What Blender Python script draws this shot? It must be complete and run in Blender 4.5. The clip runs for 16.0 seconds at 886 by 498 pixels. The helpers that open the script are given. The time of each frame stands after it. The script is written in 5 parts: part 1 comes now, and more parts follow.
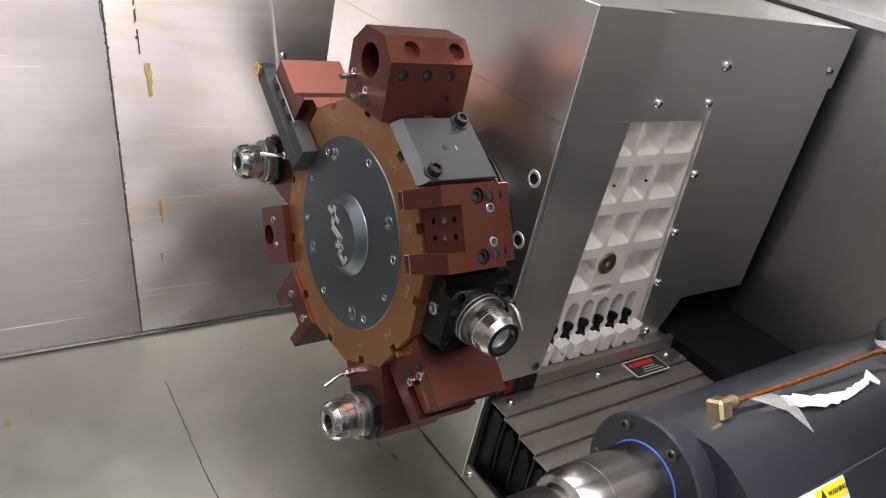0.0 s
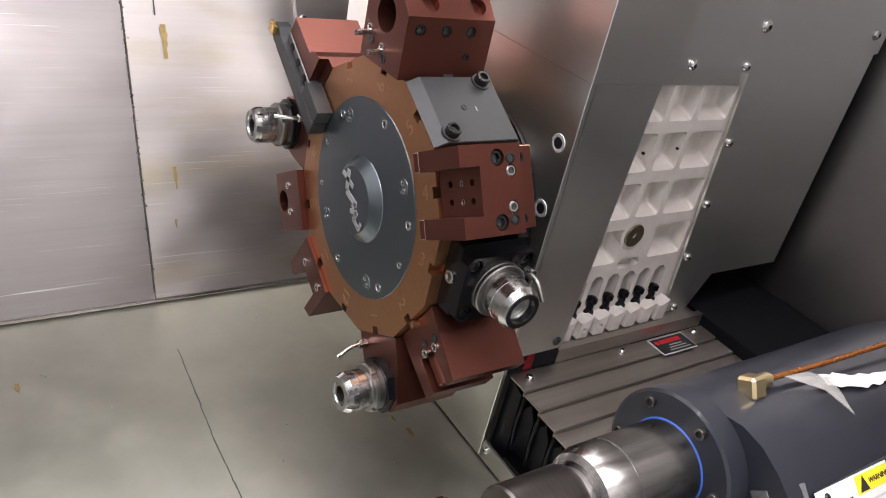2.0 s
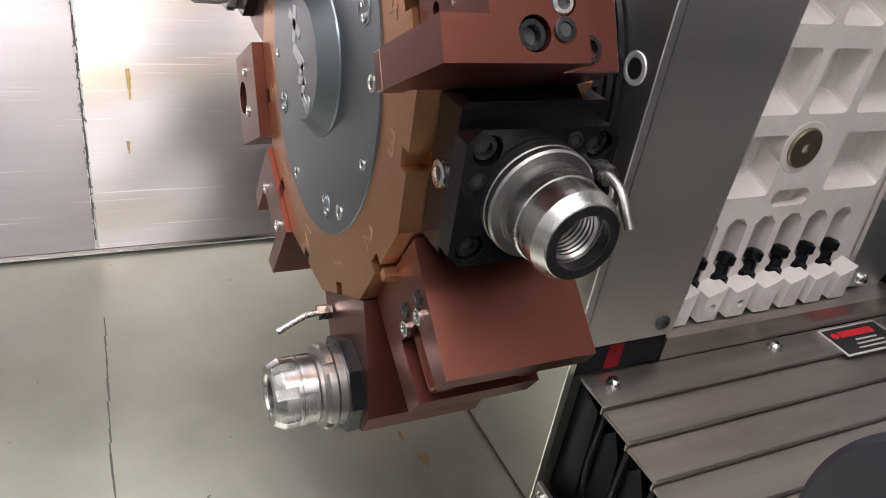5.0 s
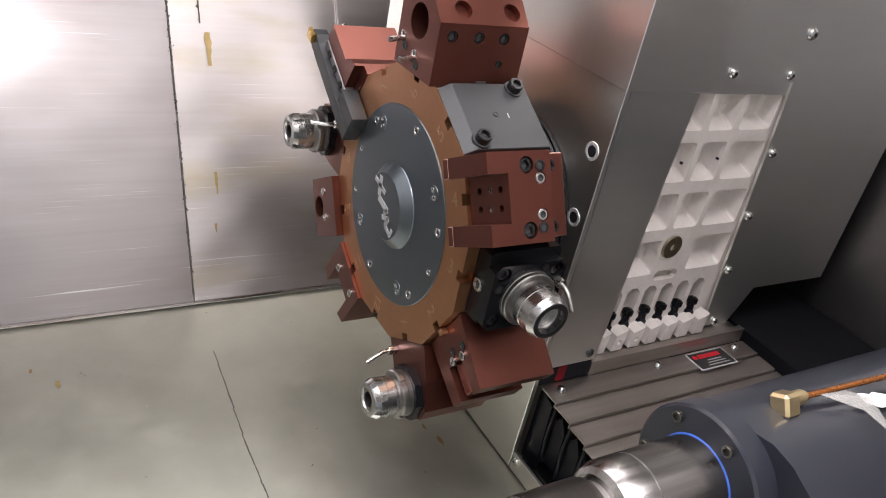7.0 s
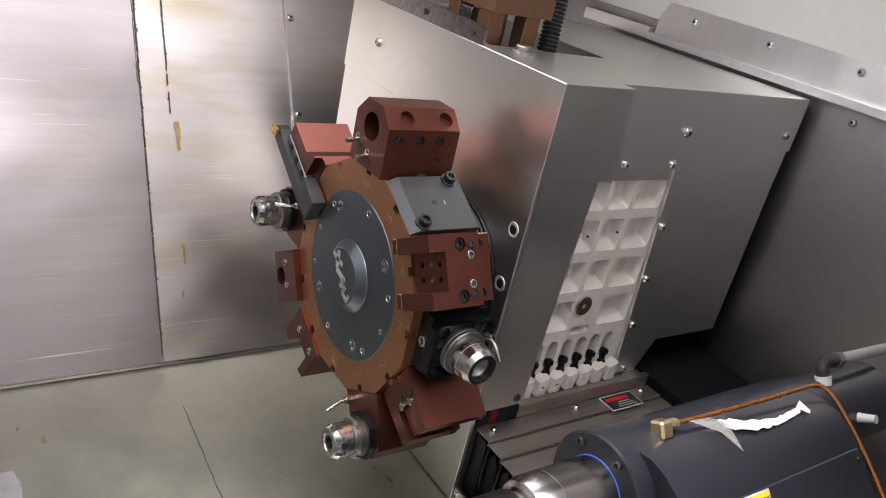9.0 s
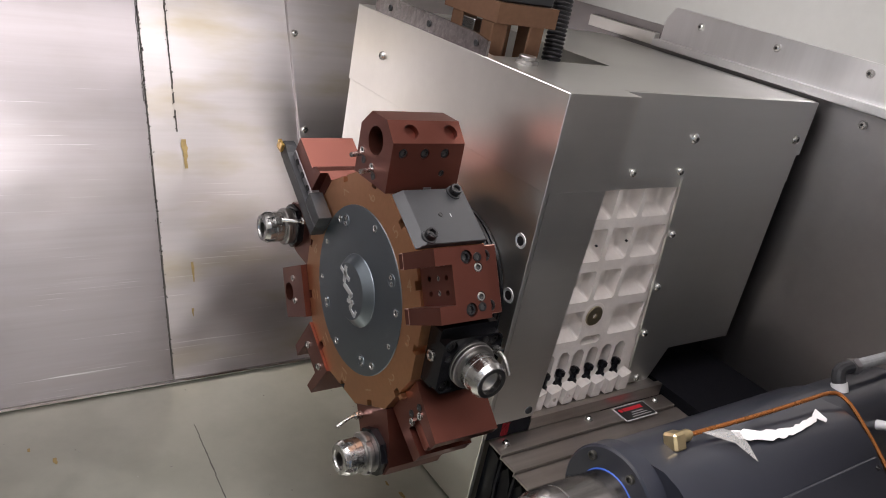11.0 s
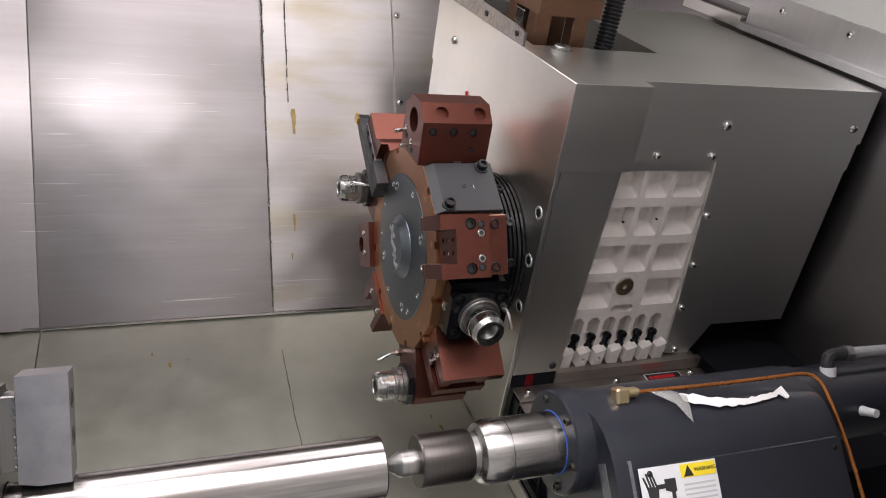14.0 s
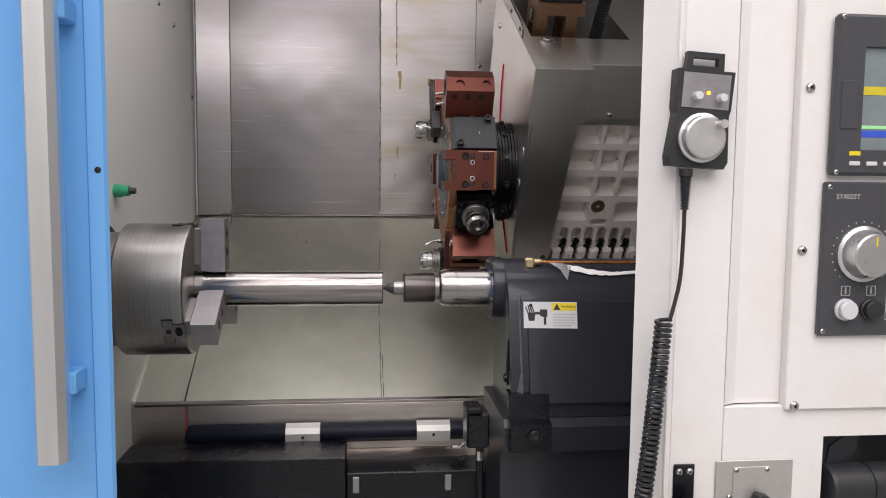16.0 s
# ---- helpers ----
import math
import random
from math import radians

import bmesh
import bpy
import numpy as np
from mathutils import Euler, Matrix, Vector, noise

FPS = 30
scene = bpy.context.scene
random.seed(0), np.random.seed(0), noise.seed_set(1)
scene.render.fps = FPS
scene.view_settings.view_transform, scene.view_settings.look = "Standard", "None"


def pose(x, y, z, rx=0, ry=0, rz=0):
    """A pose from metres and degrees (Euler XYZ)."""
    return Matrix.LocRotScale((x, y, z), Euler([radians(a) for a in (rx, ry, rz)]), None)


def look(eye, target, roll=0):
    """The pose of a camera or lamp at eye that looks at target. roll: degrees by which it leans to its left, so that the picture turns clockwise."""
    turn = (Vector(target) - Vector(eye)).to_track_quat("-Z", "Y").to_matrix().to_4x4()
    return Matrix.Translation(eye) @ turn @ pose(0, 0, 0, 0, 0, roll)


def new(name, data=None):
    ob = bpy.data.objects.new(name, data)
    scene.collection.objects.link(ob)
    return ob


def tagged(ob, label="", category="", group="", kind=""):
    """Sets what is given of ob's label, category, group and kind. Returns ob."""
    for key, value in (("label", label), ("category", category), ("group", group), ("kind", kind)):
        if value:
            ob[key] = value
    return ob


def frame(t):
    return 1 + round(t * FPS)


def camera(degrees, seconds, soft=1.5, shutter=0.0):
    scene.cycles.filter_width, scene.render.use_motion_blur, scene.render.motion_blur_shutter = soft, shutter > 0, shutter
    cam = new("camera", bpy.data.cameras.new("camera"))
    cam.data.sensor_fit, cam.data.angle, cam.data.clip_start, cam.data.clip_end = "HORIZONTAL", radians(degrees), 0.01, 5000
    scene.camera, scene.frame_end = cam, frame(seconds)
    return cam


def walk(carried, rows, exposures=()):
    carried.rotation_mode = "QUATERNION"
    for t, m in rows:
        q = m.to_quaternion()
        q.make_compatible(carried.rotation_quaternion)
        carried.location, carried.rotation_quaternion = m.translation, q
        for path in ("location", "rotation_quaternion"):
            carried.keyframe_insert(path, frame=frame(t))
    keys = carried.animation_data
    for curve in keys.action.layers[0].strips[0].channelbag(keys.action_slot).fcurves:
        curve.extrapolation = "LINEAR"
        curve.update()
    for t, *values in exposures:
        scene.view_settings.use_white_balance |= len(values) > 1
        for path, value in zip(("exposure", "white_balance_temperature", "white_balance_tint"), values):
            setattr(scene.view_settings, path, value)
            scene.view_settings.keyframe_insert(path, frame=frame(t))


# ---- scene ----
cam = camera(60.2, 16.0, soft=1.0)
PATH = [
    (0, (0.155, 0.037, 1.44), (1.315, 1.663, 1.337), -5.8),
    (0.5, (0.151, 0.047, 1.431), (1.317, 1.668, 1.327), -5.8),
    (1, (0.153, 0.045, 1.432), (1.306, 1.676, 1.324), -5.7),
    (1.5, (0.152, 0.04, 1.435), (1.286, 1.682, 1.308), -5.4),
    (2, (0.179, 0.06, 1.426), (1.278, 1.725, 1.275), -5.1),
    (2.5, (0.276, 0.163, 1.396), (1.314, 1.863, 1.22), -5.0),
    (3, (0.356, 0.255, 1.367), (1.319, 1.998, 1.183), -4.8),
    (3.5, (0.393, 0.295, 1.348), (1.284, 2.077, 1.167), -4.5),
    (3.7, (0.4, 0.302, 1.349), (1.269, 2.093, 1.163), -4.2),
    (5.8, (0.403, 0.306, 1.338), (1.244, 2.117, 1.229), -4.6),
    (6, (0.389, 0.288, 1.357), (1.253, 2.087, 1.221), -4.6),
    (6.5, (0.313, 0.18, 1.394), (1.246, 1.944, 1.257), -4.5),
    (7, (0.194, 0.055, 1.422), (1.192, 1.785, 1.307), -4.3),
    (7.5, (0.129, -0.028, 1.426), (1.197, 1.662, 1.352), -4.2),
    (8, (0.103, -0.06, 1.432), (1.211, 1.605, 1.397), -4.2),
    (8.5, (0.105, -0.06, 1.434), (1.238, 1.588, 1.433), -4.6),
    (9, (0.111, -0.063, 1.438), (1.26, 1.575, 1.457), -5.0),
    (11.5, (0.12, -0.062, 1.442), (1.232, 1.6, 1.487), -6.6),
    (12, (0.122, -0.074, 1.443), (1.209, 1.605, 1.479), -6.5),
    (12.5, (0.127, -0.059, 1.44), (1.188, 1.637, 1.463), -6.1),
    (13, (0.131, -0.054, 1.435), (1.131, 1.678, 1.449), -5.3),
    (13.5, (0.136, -0.108, 1.436), (1.01, 1.691, 1.446), -4.0),
    (14, (0.215, -0.258, 1.427), (0.928, 1.61, 1.413), -2.2),
    (14.5, (0.266, -0.413, 1.416), (0.83, 1.505, 1.362), -0.6),
    (15, (0.273, -0.606, 1.396), (0.688, 1.348, 1.291), 0.4),
    (15.5, (0.304, -0.733, 1.403), (0.603, 1.239, 1.247), 0.8),
    (16, (0.369, -0.841, 1.401), (0.578, 1.14, 1.227), 0.6),
]
walk(cam, [(t, look(eye, target, roll)) for t, eye, target, roll in PATH],
     [(0, 0.92), (1.5, 0.94), (3.5, 1.14), (6, 1.18), (7, 1.08), (9, 0.78), (13, 0.7), (14, 0.45), (14.5, 0.26), (15.2, -0.06), (16, -0.12)])

# ---- light and exposure ----
world = bpy.data.worlds.new("workshop_air")
scene.world = world
world.use_nodes = True
world.node_tree.nodes["Background"].inputs[0].default_value = (0.9, 0.95, 1.0, 1)
world.node_tree.nodes["Background"].inputs[1].default_value = 0.25


def area_lamp(name, place, target, sx, sy, watts, colour=(1, 1, 1)):
    data = bpy.data.lights.new(name, "AREA")
    data.shape, data.size, data.size_y, data.energy, data.color = "RECTANGLE", sx, sy, watts, colour
    ob = new(name, data)
    ob.matrix_world = look(place, target)
    return ob


# ---- materials ----
def surface(name, colour, rough=0.5, metal=0.0, grain=(40, 40, 40), vary=0.12, bump=0.1, stain=None, stain_amount=0.3,
            rough_vary=0.1, coat=0.0, aniso=0.0, fine=1.0, scratch=None, stain_scale=(5.5, 5.5, 5.5)):
    mat = bpy.data.materials.new(name)
    mat.use_nodes = True
    nt = mat.node_tree
    b = nt.nodes["Principled BSDF"]
    b.inputs["Metallic"].default_value = metal
    b.inputs["Coat Weight"].default_value = coat
    b.inputs["Anisotropic"].default_value = aniso
    tc = nt.nodes.new("ShaderNodeTexCoord")
    mp = nt.nodes.new("ShaderNodeMapping")
    mp.inputs["Scale"].default_value = grain
    nt.links.new(tc.outputs["Object"], mp.inputs[0])
    n1 = nt.nodes.new("ShaderNodeTexNoise")
    n1.inputs["Scale"].default_value = fine
    n1.inputs["Detail"].default_value = 6
    n1.inputs["Roughness"].default_value = 0.65
    nt.links.new(mp.outputs[0], n1.inputs[0])
    n2 = nt.nodes.new("ShaderNodeTexNoise")
    n2.inputs["Scale"].default_value = 1.0
    n2.inputs["Detail"].default_value = 4
    mp2 = nt.nodes.new("ShaderNodeMapping")
    mp2.inputs["Scale"].default_value = stain_scale
    nt.links.new(tc.outputs["Object"], mp2.inputs[0])
    nt.links.new(mp2.outputs[0], n2.inputs[0])
    ramp = nt.nodes.new("ShaderNodeMapRange")
    ramp.inputs[1].default_value, ramp.inputs[2].default_value = 0.3, 0.7
    ramp.inputs[3].default_value, ramp.inputs[4].default_value = 1 - vary, 1 + vary
    nt.links.new(n1.outputs[0], ramp.inputs[0])
    mul = nt.nodes.new("ShaderNodeVectorMath")
    mul.operation = "SCALE"
    mul.inputs[0].default_value = colour
    nt.links.new(ramp.outputs[0], mul.inputs["Scale"])
    last = mul.outputs[0]
    if stain:
        mix = nt.nodes.new("ShaderNodeMix")
        mix.data_type = "RGBA"
        sr = nt.nodes.new("ShaderNodeMapRange")
        sr.inputs[1].default_value, sr.inputs[2].default_value = 0.5, 0.75
        sr.inputs[3].default_value, sr.inputs[4].default_value = 0, stain_amount
        nt.links.new(n2.outputs[0], sr.inputs[0])
        nt.links.new(sr.outputs[0], mix.inputs[0])
        nt.links.new(last, mix.inputs[6])
        mix.inputs[7].default_value = (*stain, 1)
        last = mix.outputs[2]
    if scratch:
        sm = nt.nodes.new("ShaderNodeMapping")
        sm.inputs["Scale"].default_value = scratch
        nt.links.new(tc.outputs["Object"], sm.inputs[0])
        s1 = nt.nodes.new("ShaderNodeTexNoise")
        s1.inputs["Scale"].default_value, s1.inputs["Detail"].default_value = 1.0, 3
        nt.links.new(sm.outputs[0], s1.inputs[0])
        t1 = nt.nodes.new("ShaderNodeMapRange")
        t1.inputs[1].default_value, t1.inputs[2].default_value = 0.64, 0.71
        nt.links.new(s1.outputs[0], t1.inputs[0])
        n3 = nt.nodes.new("ShaderNodeTexNoise")
        n3.inputs["Scale"].default_value, n3.inputs["Detail"].default_value = 3.2, 2
        nt.links.new(tc.outputs["Object"], n3.inputs[0])
        t2 = nt.nodes.new("ShaderNodeMapRange")
        t2.inputs[1].default_value, t2.inputs[2].default_value = 0.46, 0.58
        t2.inputs[4].default_value = 0.5
        nt.links.new(n3.outputs[0], t2.inputs[0])
        tm = nt.nodes.new("ShaderNodeMath")
        tm.operation = "MULTIPLY"
        nt.links.new(t1.outputs[0], tm.inputs[0])
        nt.links.new(t2.outputs[0], tm.inputs[1])
        sx = nt.nodes.new("ShaderNodeMix")
        sx.data_type = "RGBA"
        nt.links.new(tm.outputs[0], sx.inputs[0])
        nt.links.new(last, sx.inputs[6])
        sx.inputs[7].default_value = (0.86, 0.85, 0.84, 1)
        last = sx.outputs[2]
    nt.links.new(last, b.inputs["Base Color"])
    rr = nt.nodes.new("ShaderNodeMapRange")
    rr.inputs[1].default_value, rr.inputs[2].default_value = 0.3, 0.7
    rr.inputs[3].default_value, rr.inputs[4].default_value = max(0.03, rough - rough_vary), min(1, rough + rough_vary)
    add = nt.nodes.new("ShaderNodeMath")
    add.operation = "ADD"
    half = nt.nodes.new("ShaderNodeMath")
    half.operation = "MULTIPLY"
    half.inputs[1].default_value = 0.5
    nt.links.new(n1.outputs[0], add.inputs[0])
    nt.links.new(n2.outputs[0], add.inputs[1])
    nt.links.new(add.outputs[0], half.inputs[0])
    nt.links.new(half.outputs[0], rr.inputs[0])
    nt.links.new(rr.outputs[0], b.inputs["Roughness"])
    if bump:
        bp = nt.nodes.new("ShaderNodeBump")
        bp.inputs["Strength"].default_value = bump
        bp.inputs["Distance"].default_value = 0.0004
        nt.links.new(n1.outputs[0], bp.inputs["Height"])
        nt.links.new(bp.outputs[0], b.inputs["Normal"])
    return mat


def glow(name, colour, strength):
    mat = surface(name, colour, 0.4)
    b = mat.node_tree.nodes["Principled BSDF"]
    b.inputs["Emission Color"].default_value = (*colour, 1)
    b.inputs["Emission Strength"].default_value = strength
    return mat


STEEL_WALL = surface("brushed_steel_wall", (0.277, 0.254, 0.260), 0.283, 1, (2, 2, 70), 0.06, 0.03, (0.215, 0.194, 0.187), 0.6, 0.004, scratch=(5, 5, 380), stain_scale=(4, 4, 9))
STEEL_STAINED = surface("stained_steel_wall", (0.48, 0.452, 0.450), 0.35, 1, (2, 2, 70), 0.05, 0.03, (0.38, 0.318, 0.19), 0.7, 0.05, scratch=(5, 5, 380), stain_scale=(5, 5, 16))
STEEL_BED = surface("dull_steel_sheet", (0.47, 0.475, 0.415), 0.42, 1, (18, 18, 18), 0.07, 0.03, (0.34, 0.34, 0.285), 0.7, 0.07)
STEEL_COVER = surface("steel_cover_sheet", (0.80, 0.79, 0.755), 0.31, 1, (3, 60, 60), 0.02, 0.0, (0.70, 0.69, 0.66), 0.6, 0.03)
STEEL_PANEL = surface("dull_cover_panel", (0.78, 0.78, 0.755), 0.40, 1, (3, 60, 60), 0.02, 0.0, (0.69, 0.69, 0.665), 0.6, 0.04)
# darker copy of the cover steel: the end wall's dimness is in the colour
STEEL_END_DIM = surface("dimmed_steel_end_sheet", (0.37, 0.355, 0.36), 0.38, 1, (3, 60, 60), 0.03, 0.0, (0.30, 0.287, 0.30), 0.5, 0.05)
STEEL_APRON = surface("steel_apron_sheet", (0.50, 0.46, 0.43), 0.37, 1, (3, 120, 120), 0.10, 0.05, (0.32, 0.275, 0.245), 0.7, 0.07, stain_scale=(9, 22, 22))
STEEL_BRIGHT = surface("polished_steel", (0.31, 0.293, 0.288), 0.17, 1, (5, 170, 170), 0.34, 0.05, (0.19, 0.155, 0.14), 0.6, 0.09, stain_scale=(6, 40, 40))
STEEL_TURNED = surface("turned_steel", (0.30, 0.288, 0.28), 0.36, 1, (340, 5, 5), 0.14, 0.04, (0.24, 0.23, 0.225), 0.4, 0.06, aniso=0.4)
JAW_STEEL = surface("ground_jaw_steel", (0.35, 0.335, 0.345), 0.44, 1, (60, 60, 60), 0.12, 0.06, (0.26, 0.245, 0.255), 0.5)
SCREW_STEEL = surface("screw_steel", (0.56, 0.555, 0.54), 0.26, 1, (200, 200, 200), 0.05, 0.0)
BRONZE_RING = surface("bronze_anodised_disc", (0.43, 0.215, 0.110), 0.32, 0.9, (150, 150, 150), 0.06, 0.02, (0.36, 0.18, 0.095), 0.5, 0.03)
BROWN_HOLDER = surface("red_brown_anodised_metal", (0.145, 0.049, 0.036), 0.32, 0.85, (14, 14, 14), 0.06, 0.02, (0.115, 0.040, 0.031), 0.5, 0.03)
BLUE_PLATE = surface("blue_black_steel_plate", (0.140, 0.163, 0.185), 0.30, 0.9, (12, 12, 12), 0.06, 0, (0.12, 0.135, 0.15), 0.5, 0.02)
GREY_PLATE = surface("dark_grey_oxide_steel", (0.028, 0.029, 0.032), 0.45, 0.2, (120, 120, 120), 0.08, 0.02, None, 0, 0.04)
BLACK_STEEL = surface("black_oxide_steel", (0.006, 0.006, 0.0075), 0.22, 0.0, (20, 20, 20), 0.05, 0.02, rough_vary=0.05)
BLACK_BOLT = surface("black_bolt_steel", (0.022, 0.021, 0.023), 0.30, 0.5, (200, 200, 200), 0.1, 0.0)
# near-black that stands for the shade in gaps, slots and holes
VOID_SHADE = surface("void_shade_black", (0.006, 0.006, 0.009), 0.85, 0, (60, 60, 60), 0.2, 0.1)
BLACK_GLOSS = surface("black_painted_metal", (0.004, 0.0044, 0.007), 0.28, 0, (30, 30, 30), 0.1, 0.05, None, 0, 0.06)
CAST_WHITE = surface("white_painted_casting", (0.74, 0.69, 0.66), 0.45, 0, (90, 90, 90), 0.06, 0.45, (0.58, 0.52, 0.48), 0.55, stain_scale=(16, 16, 16))
CHARCOAL = surface("charcoal_gloss_paint", (0.018, 0.0195, 0.027), 0.30, 0, (25, 25, 25), 0.06, 0.08, None, 0, 0.03, 0.2)
# rough casting, its base lightened to hold the edge's specular sheen
CHARCOAL_CAST_SHEEN = surface("charcoal_rough_casting_with_sheen", (0.105, 0.106, 0.115), 0.30, 0, (130, 130, 130), 0.3, 0.6, None, 0, 0.06, 0.3)
CENTRE_STEEL = surface("dark_brown_turned_steel", (0.105, 0.094, 0.090), 0.34, 1, (300, 6, 6), 0.15, 0.03)
NUT_FACE = surface("dark_ground_ring_face", (0.20, 0.20, 0.205), 0.33, 1, (90, 90, 90), 0.12, 0.03)
WHITE_PAINT = surface("white_enamel_paint", (0.80, 0.775, 0.765), 0.42, 0, (50, 50, 50), 0.02, 0.12, (0.69, 0.62, 0.56), 0.4)
GREY_PAINT = surface("pale_grey_enamel", (0.60, 0.60, 0.575), 0.40, 0, (50, 50, 50), 0.02, 0.05, (0.54, 0.54, 0.51), 0.3)
BLUE_PAINT = surface("sky_blue_enamel", (0.15, 0.39, 0.76), 0.3, 0, (8, 8, 8), 0.02, 0, None, 0, 0.03)
SEALANT = surface("dark_sealant", (0.075, 0.07, 0.062), 0.7, 0, (300, 300, 300), 0.6, 0.5)
RUST = surface("yellow_rust_stain", (0.34, 0.25, 0.11), 0.45, 0.7, (90, 90, 90), 0.25, 0.1)
STEEL_NUT = surface("ground_nut_steel", (0.44, 0.435, 0.43), 0.25, 1, (60, 60, 300), 0.14, 0.05, (0.31, 0.30, 0.29), 0.5, rough_vary=0.08, stain_scale=(60, 60, 60))
BRONZE_DARK = surface("bronze_anodised_mount", (0.24, 0.135, 0.085), 0.4, 0.8, (150, 150, 150), 0.08, 0.05)
PLUG_METAL = surface("dull_brass_plug", (0.26, 0.22, 0.15), 0.4, 0.9, (150, 150, 150), 0.12, 0.05)
BRASS = surface("brass", (0.72, 0.58, 0.34), 0.34, 1, (80, 80, 80), 0.08, 0.02)
BRASS_BOLT = surface("brass_toned_bolt", (0.10, 0.095, 0.085), 0.32, 0.9, (200, 200, 200), 0.1, 0)
HOSE_GREY = surface("grey_rubber_hose", (0.35, 0.36, 0.37), 0.5, 0, (200, 40, 40), 0.1, 0.2)
COPPER = surface("copper_tube", (0.62, 0.23, 0.07), 0.28, 0.9, (80, 80, 80), 0.08, 0.05)
PLASTIC_BLACK = surface("black_plastic", (0.022, 0.022, 0.025), 0.45, 0, (200, 200, 200), 0.1, 0.15)
PLASTIC_GREY = surface("charcoal_panel_plastic", (0.06, 0.06, 0.068), 0.4, 0, (200, 200, 200), 0.08, 0.1)
STICKER_WHITE = surface("white_sticker", (0.64, 0.64, 0.66), 0.4, 0, (20, 20, 20), 0.02, 0)
STICKER_YELLOW = surface("yellow_sticker", (0.80, 0.62, 0.03), 0.4, 0, (20, 20, 20), 0.02, 0)
INK = surface("black_ink", (0.02, 0.02, 0.02), 0.5, 0, (20, 20, 20), 0.02, 0)
INK_GREY = surface("grey_ink", (0.45, 0.45, 0.45), 0.5, 0, (20, 20, 20), 0.02, 0)
RED_INK = surface("red_paint", (0.60, 0.015, 0.03), 0.4, 0, (20, 20, 20), 0.05, 0)
LOGO_SILVER = surface("laser_marked_silver", (0.55, 0.56, 0.57), 0.45, 0.6, (200, 200, 200), 0.05, 0)
ENGRAVED = surface("engraved_bright_bronze", (0.50, 0.32, 0.19), 0.4, 0.85, (200, 200, 200), 0.1, 0)
QUILL_STEEL = surface("ground_quill_steel", (0.34, 0.325, 0.32), 0.22, 1, (5, 160, 160), 0.28, 0.03, None, 0, 0.08)
FILM = surface("clear_plastic_film", (0.55, 0.54, 0.52), 0.12, 0, (60, 60, 60), 0.2, 0.6)
FILM.node_tree.nodes["Principled BSDF"].inputs["Alpha"].default_value = 0.3
PAPER = surface("torn_white_paper", (0.80, 0.78, 0.78), 0.7, 0, (60, 60, 60), 0.04, 0.3)
BLUE_SEAL = surface("blue_seal_rubber", (0.03, 0.10, 0.45), 0.4, 0, (60, 60, 60), 0.05, 0)
CONCRETE = surface("workshop_concrete", (0.40, 0.40, 0.385), 0.6, 0, (6, 6, 6), 0.12, 0.1)
PLASTER = surface("workshop_plaster", (0.62, 0.62, 0.60), 0.8, 0, (6, 6, 6), 0.05, 0.1)
NAVY_RUBBER = surface("navy_black_rubber", (0.006, 0.007, 0.016), 0.4, 0, (60, 60, 60), 0.15, 0.05)
ALUMINIUM = surface("brushed_aluminium", (0.80, 0.795, 0.81), 0.33, 1, (60, 60, 3), 0.04, 0.02, rough_vary=0.05)
STEEL_PLATE = surface("zinc_plate", (0.55, 0.53, 0.51), 0.5, 0.7, (60, 60, 60), 0.05, 0.05)
SCREEN_GREY = glow("screen_grey", (0.17, 0.20, 0.21), 0.2)
SCREEN_YELLOW = glow("screen_yellow", (0.52, 0.42, 0.03), 0.25)
SCREEN_BLUE = glow("screen_blue", (0.03, 0.07, 0.42), 0.4)
SCREEN_GREEN = glow("screen_green", (0.25, 0.5, 0.25), 0.6)
LED_ORANGE = glow("orange_led", (1.0, 0.3, 0.02), 3.0)
WORN_EDGE = surface("worn_bright_edge", (0.46, 0.27, 0.22), 0.34, 0.9, (90, 90, 90), 0.25, 0.0)
for dull, level in ((BLACK_GLOSS, 0.35), (NAVY_RUBBER, 0.2), (VOID_SHADE, 0.2), (CHARCOAL, 0.4), (BLACK_STEEL, 0.3)):
    dull.node_tree.nodes["Principled BSDF"].inputs["Specular IOR Level"].default_value = level
DARK_EDGE = surface("polished_black_edge", (0.10, 0.10, 0.105), 0.3, 0.7, (90, 90, 90), 0.2, 0.0)
EDGE_OF = {"red_brown_anodised_metal": WORN_EDGE, "bronze_anodised_disc": WORN_EDGE, "black_oxide_steel": DARK_EDGE}
SOCKET_DARK = surface("socket_shade", (0.05, 0.05, 0.05), 0.5, 0.5, (200, 200, 200), 0.1, 0)
CARBIDE = surface("gold_carbide_insert", (0.62, 0.40, 0.12), 0.3, 0.9, (80, 80, 80), 0.1, 0)
GREEN_TAPE = surface("green_plastic", (0.03, 0.30, 0.16), 0.4, 0, (60, 60, 60), 0.05, 0)
KNOB_SILVER = surface("silver_knob", (0.66, 0.65, 0.65), 0.3, 0.9, (60, 60, 60), 0.05, 0)


# ---- mesh tools ----
def part(name, bm, mat, parent=None, label="", smooth=False):
    me = bpy.data.meshes.new(name)
    bmesh.ops.recalc_face_normals(bm, faces=bm.faces)
    bm.to_mesh(me)
    bm.free()
    me.materials.append(mat)
    me.materials.append(EDGE_OF.get(mat.name, mat))
    if smooth:
        me.polygons.foreach_set("use_smooth", [True] * len(me.polygons))
        me.set_sharp_from_angle(angle=radians(24))
    ob = new(name, me)
    if parent:
        ob.parent = parent
    if label:
        ob["label"] = label
    return ob


def share(name, src, parent, m):
    """One more piece on the mesh of src, with the pose m under parent."""
    ob = new(name, src.data)
    ob.parent = parent
    ob.matrix_basis = m
    return ob


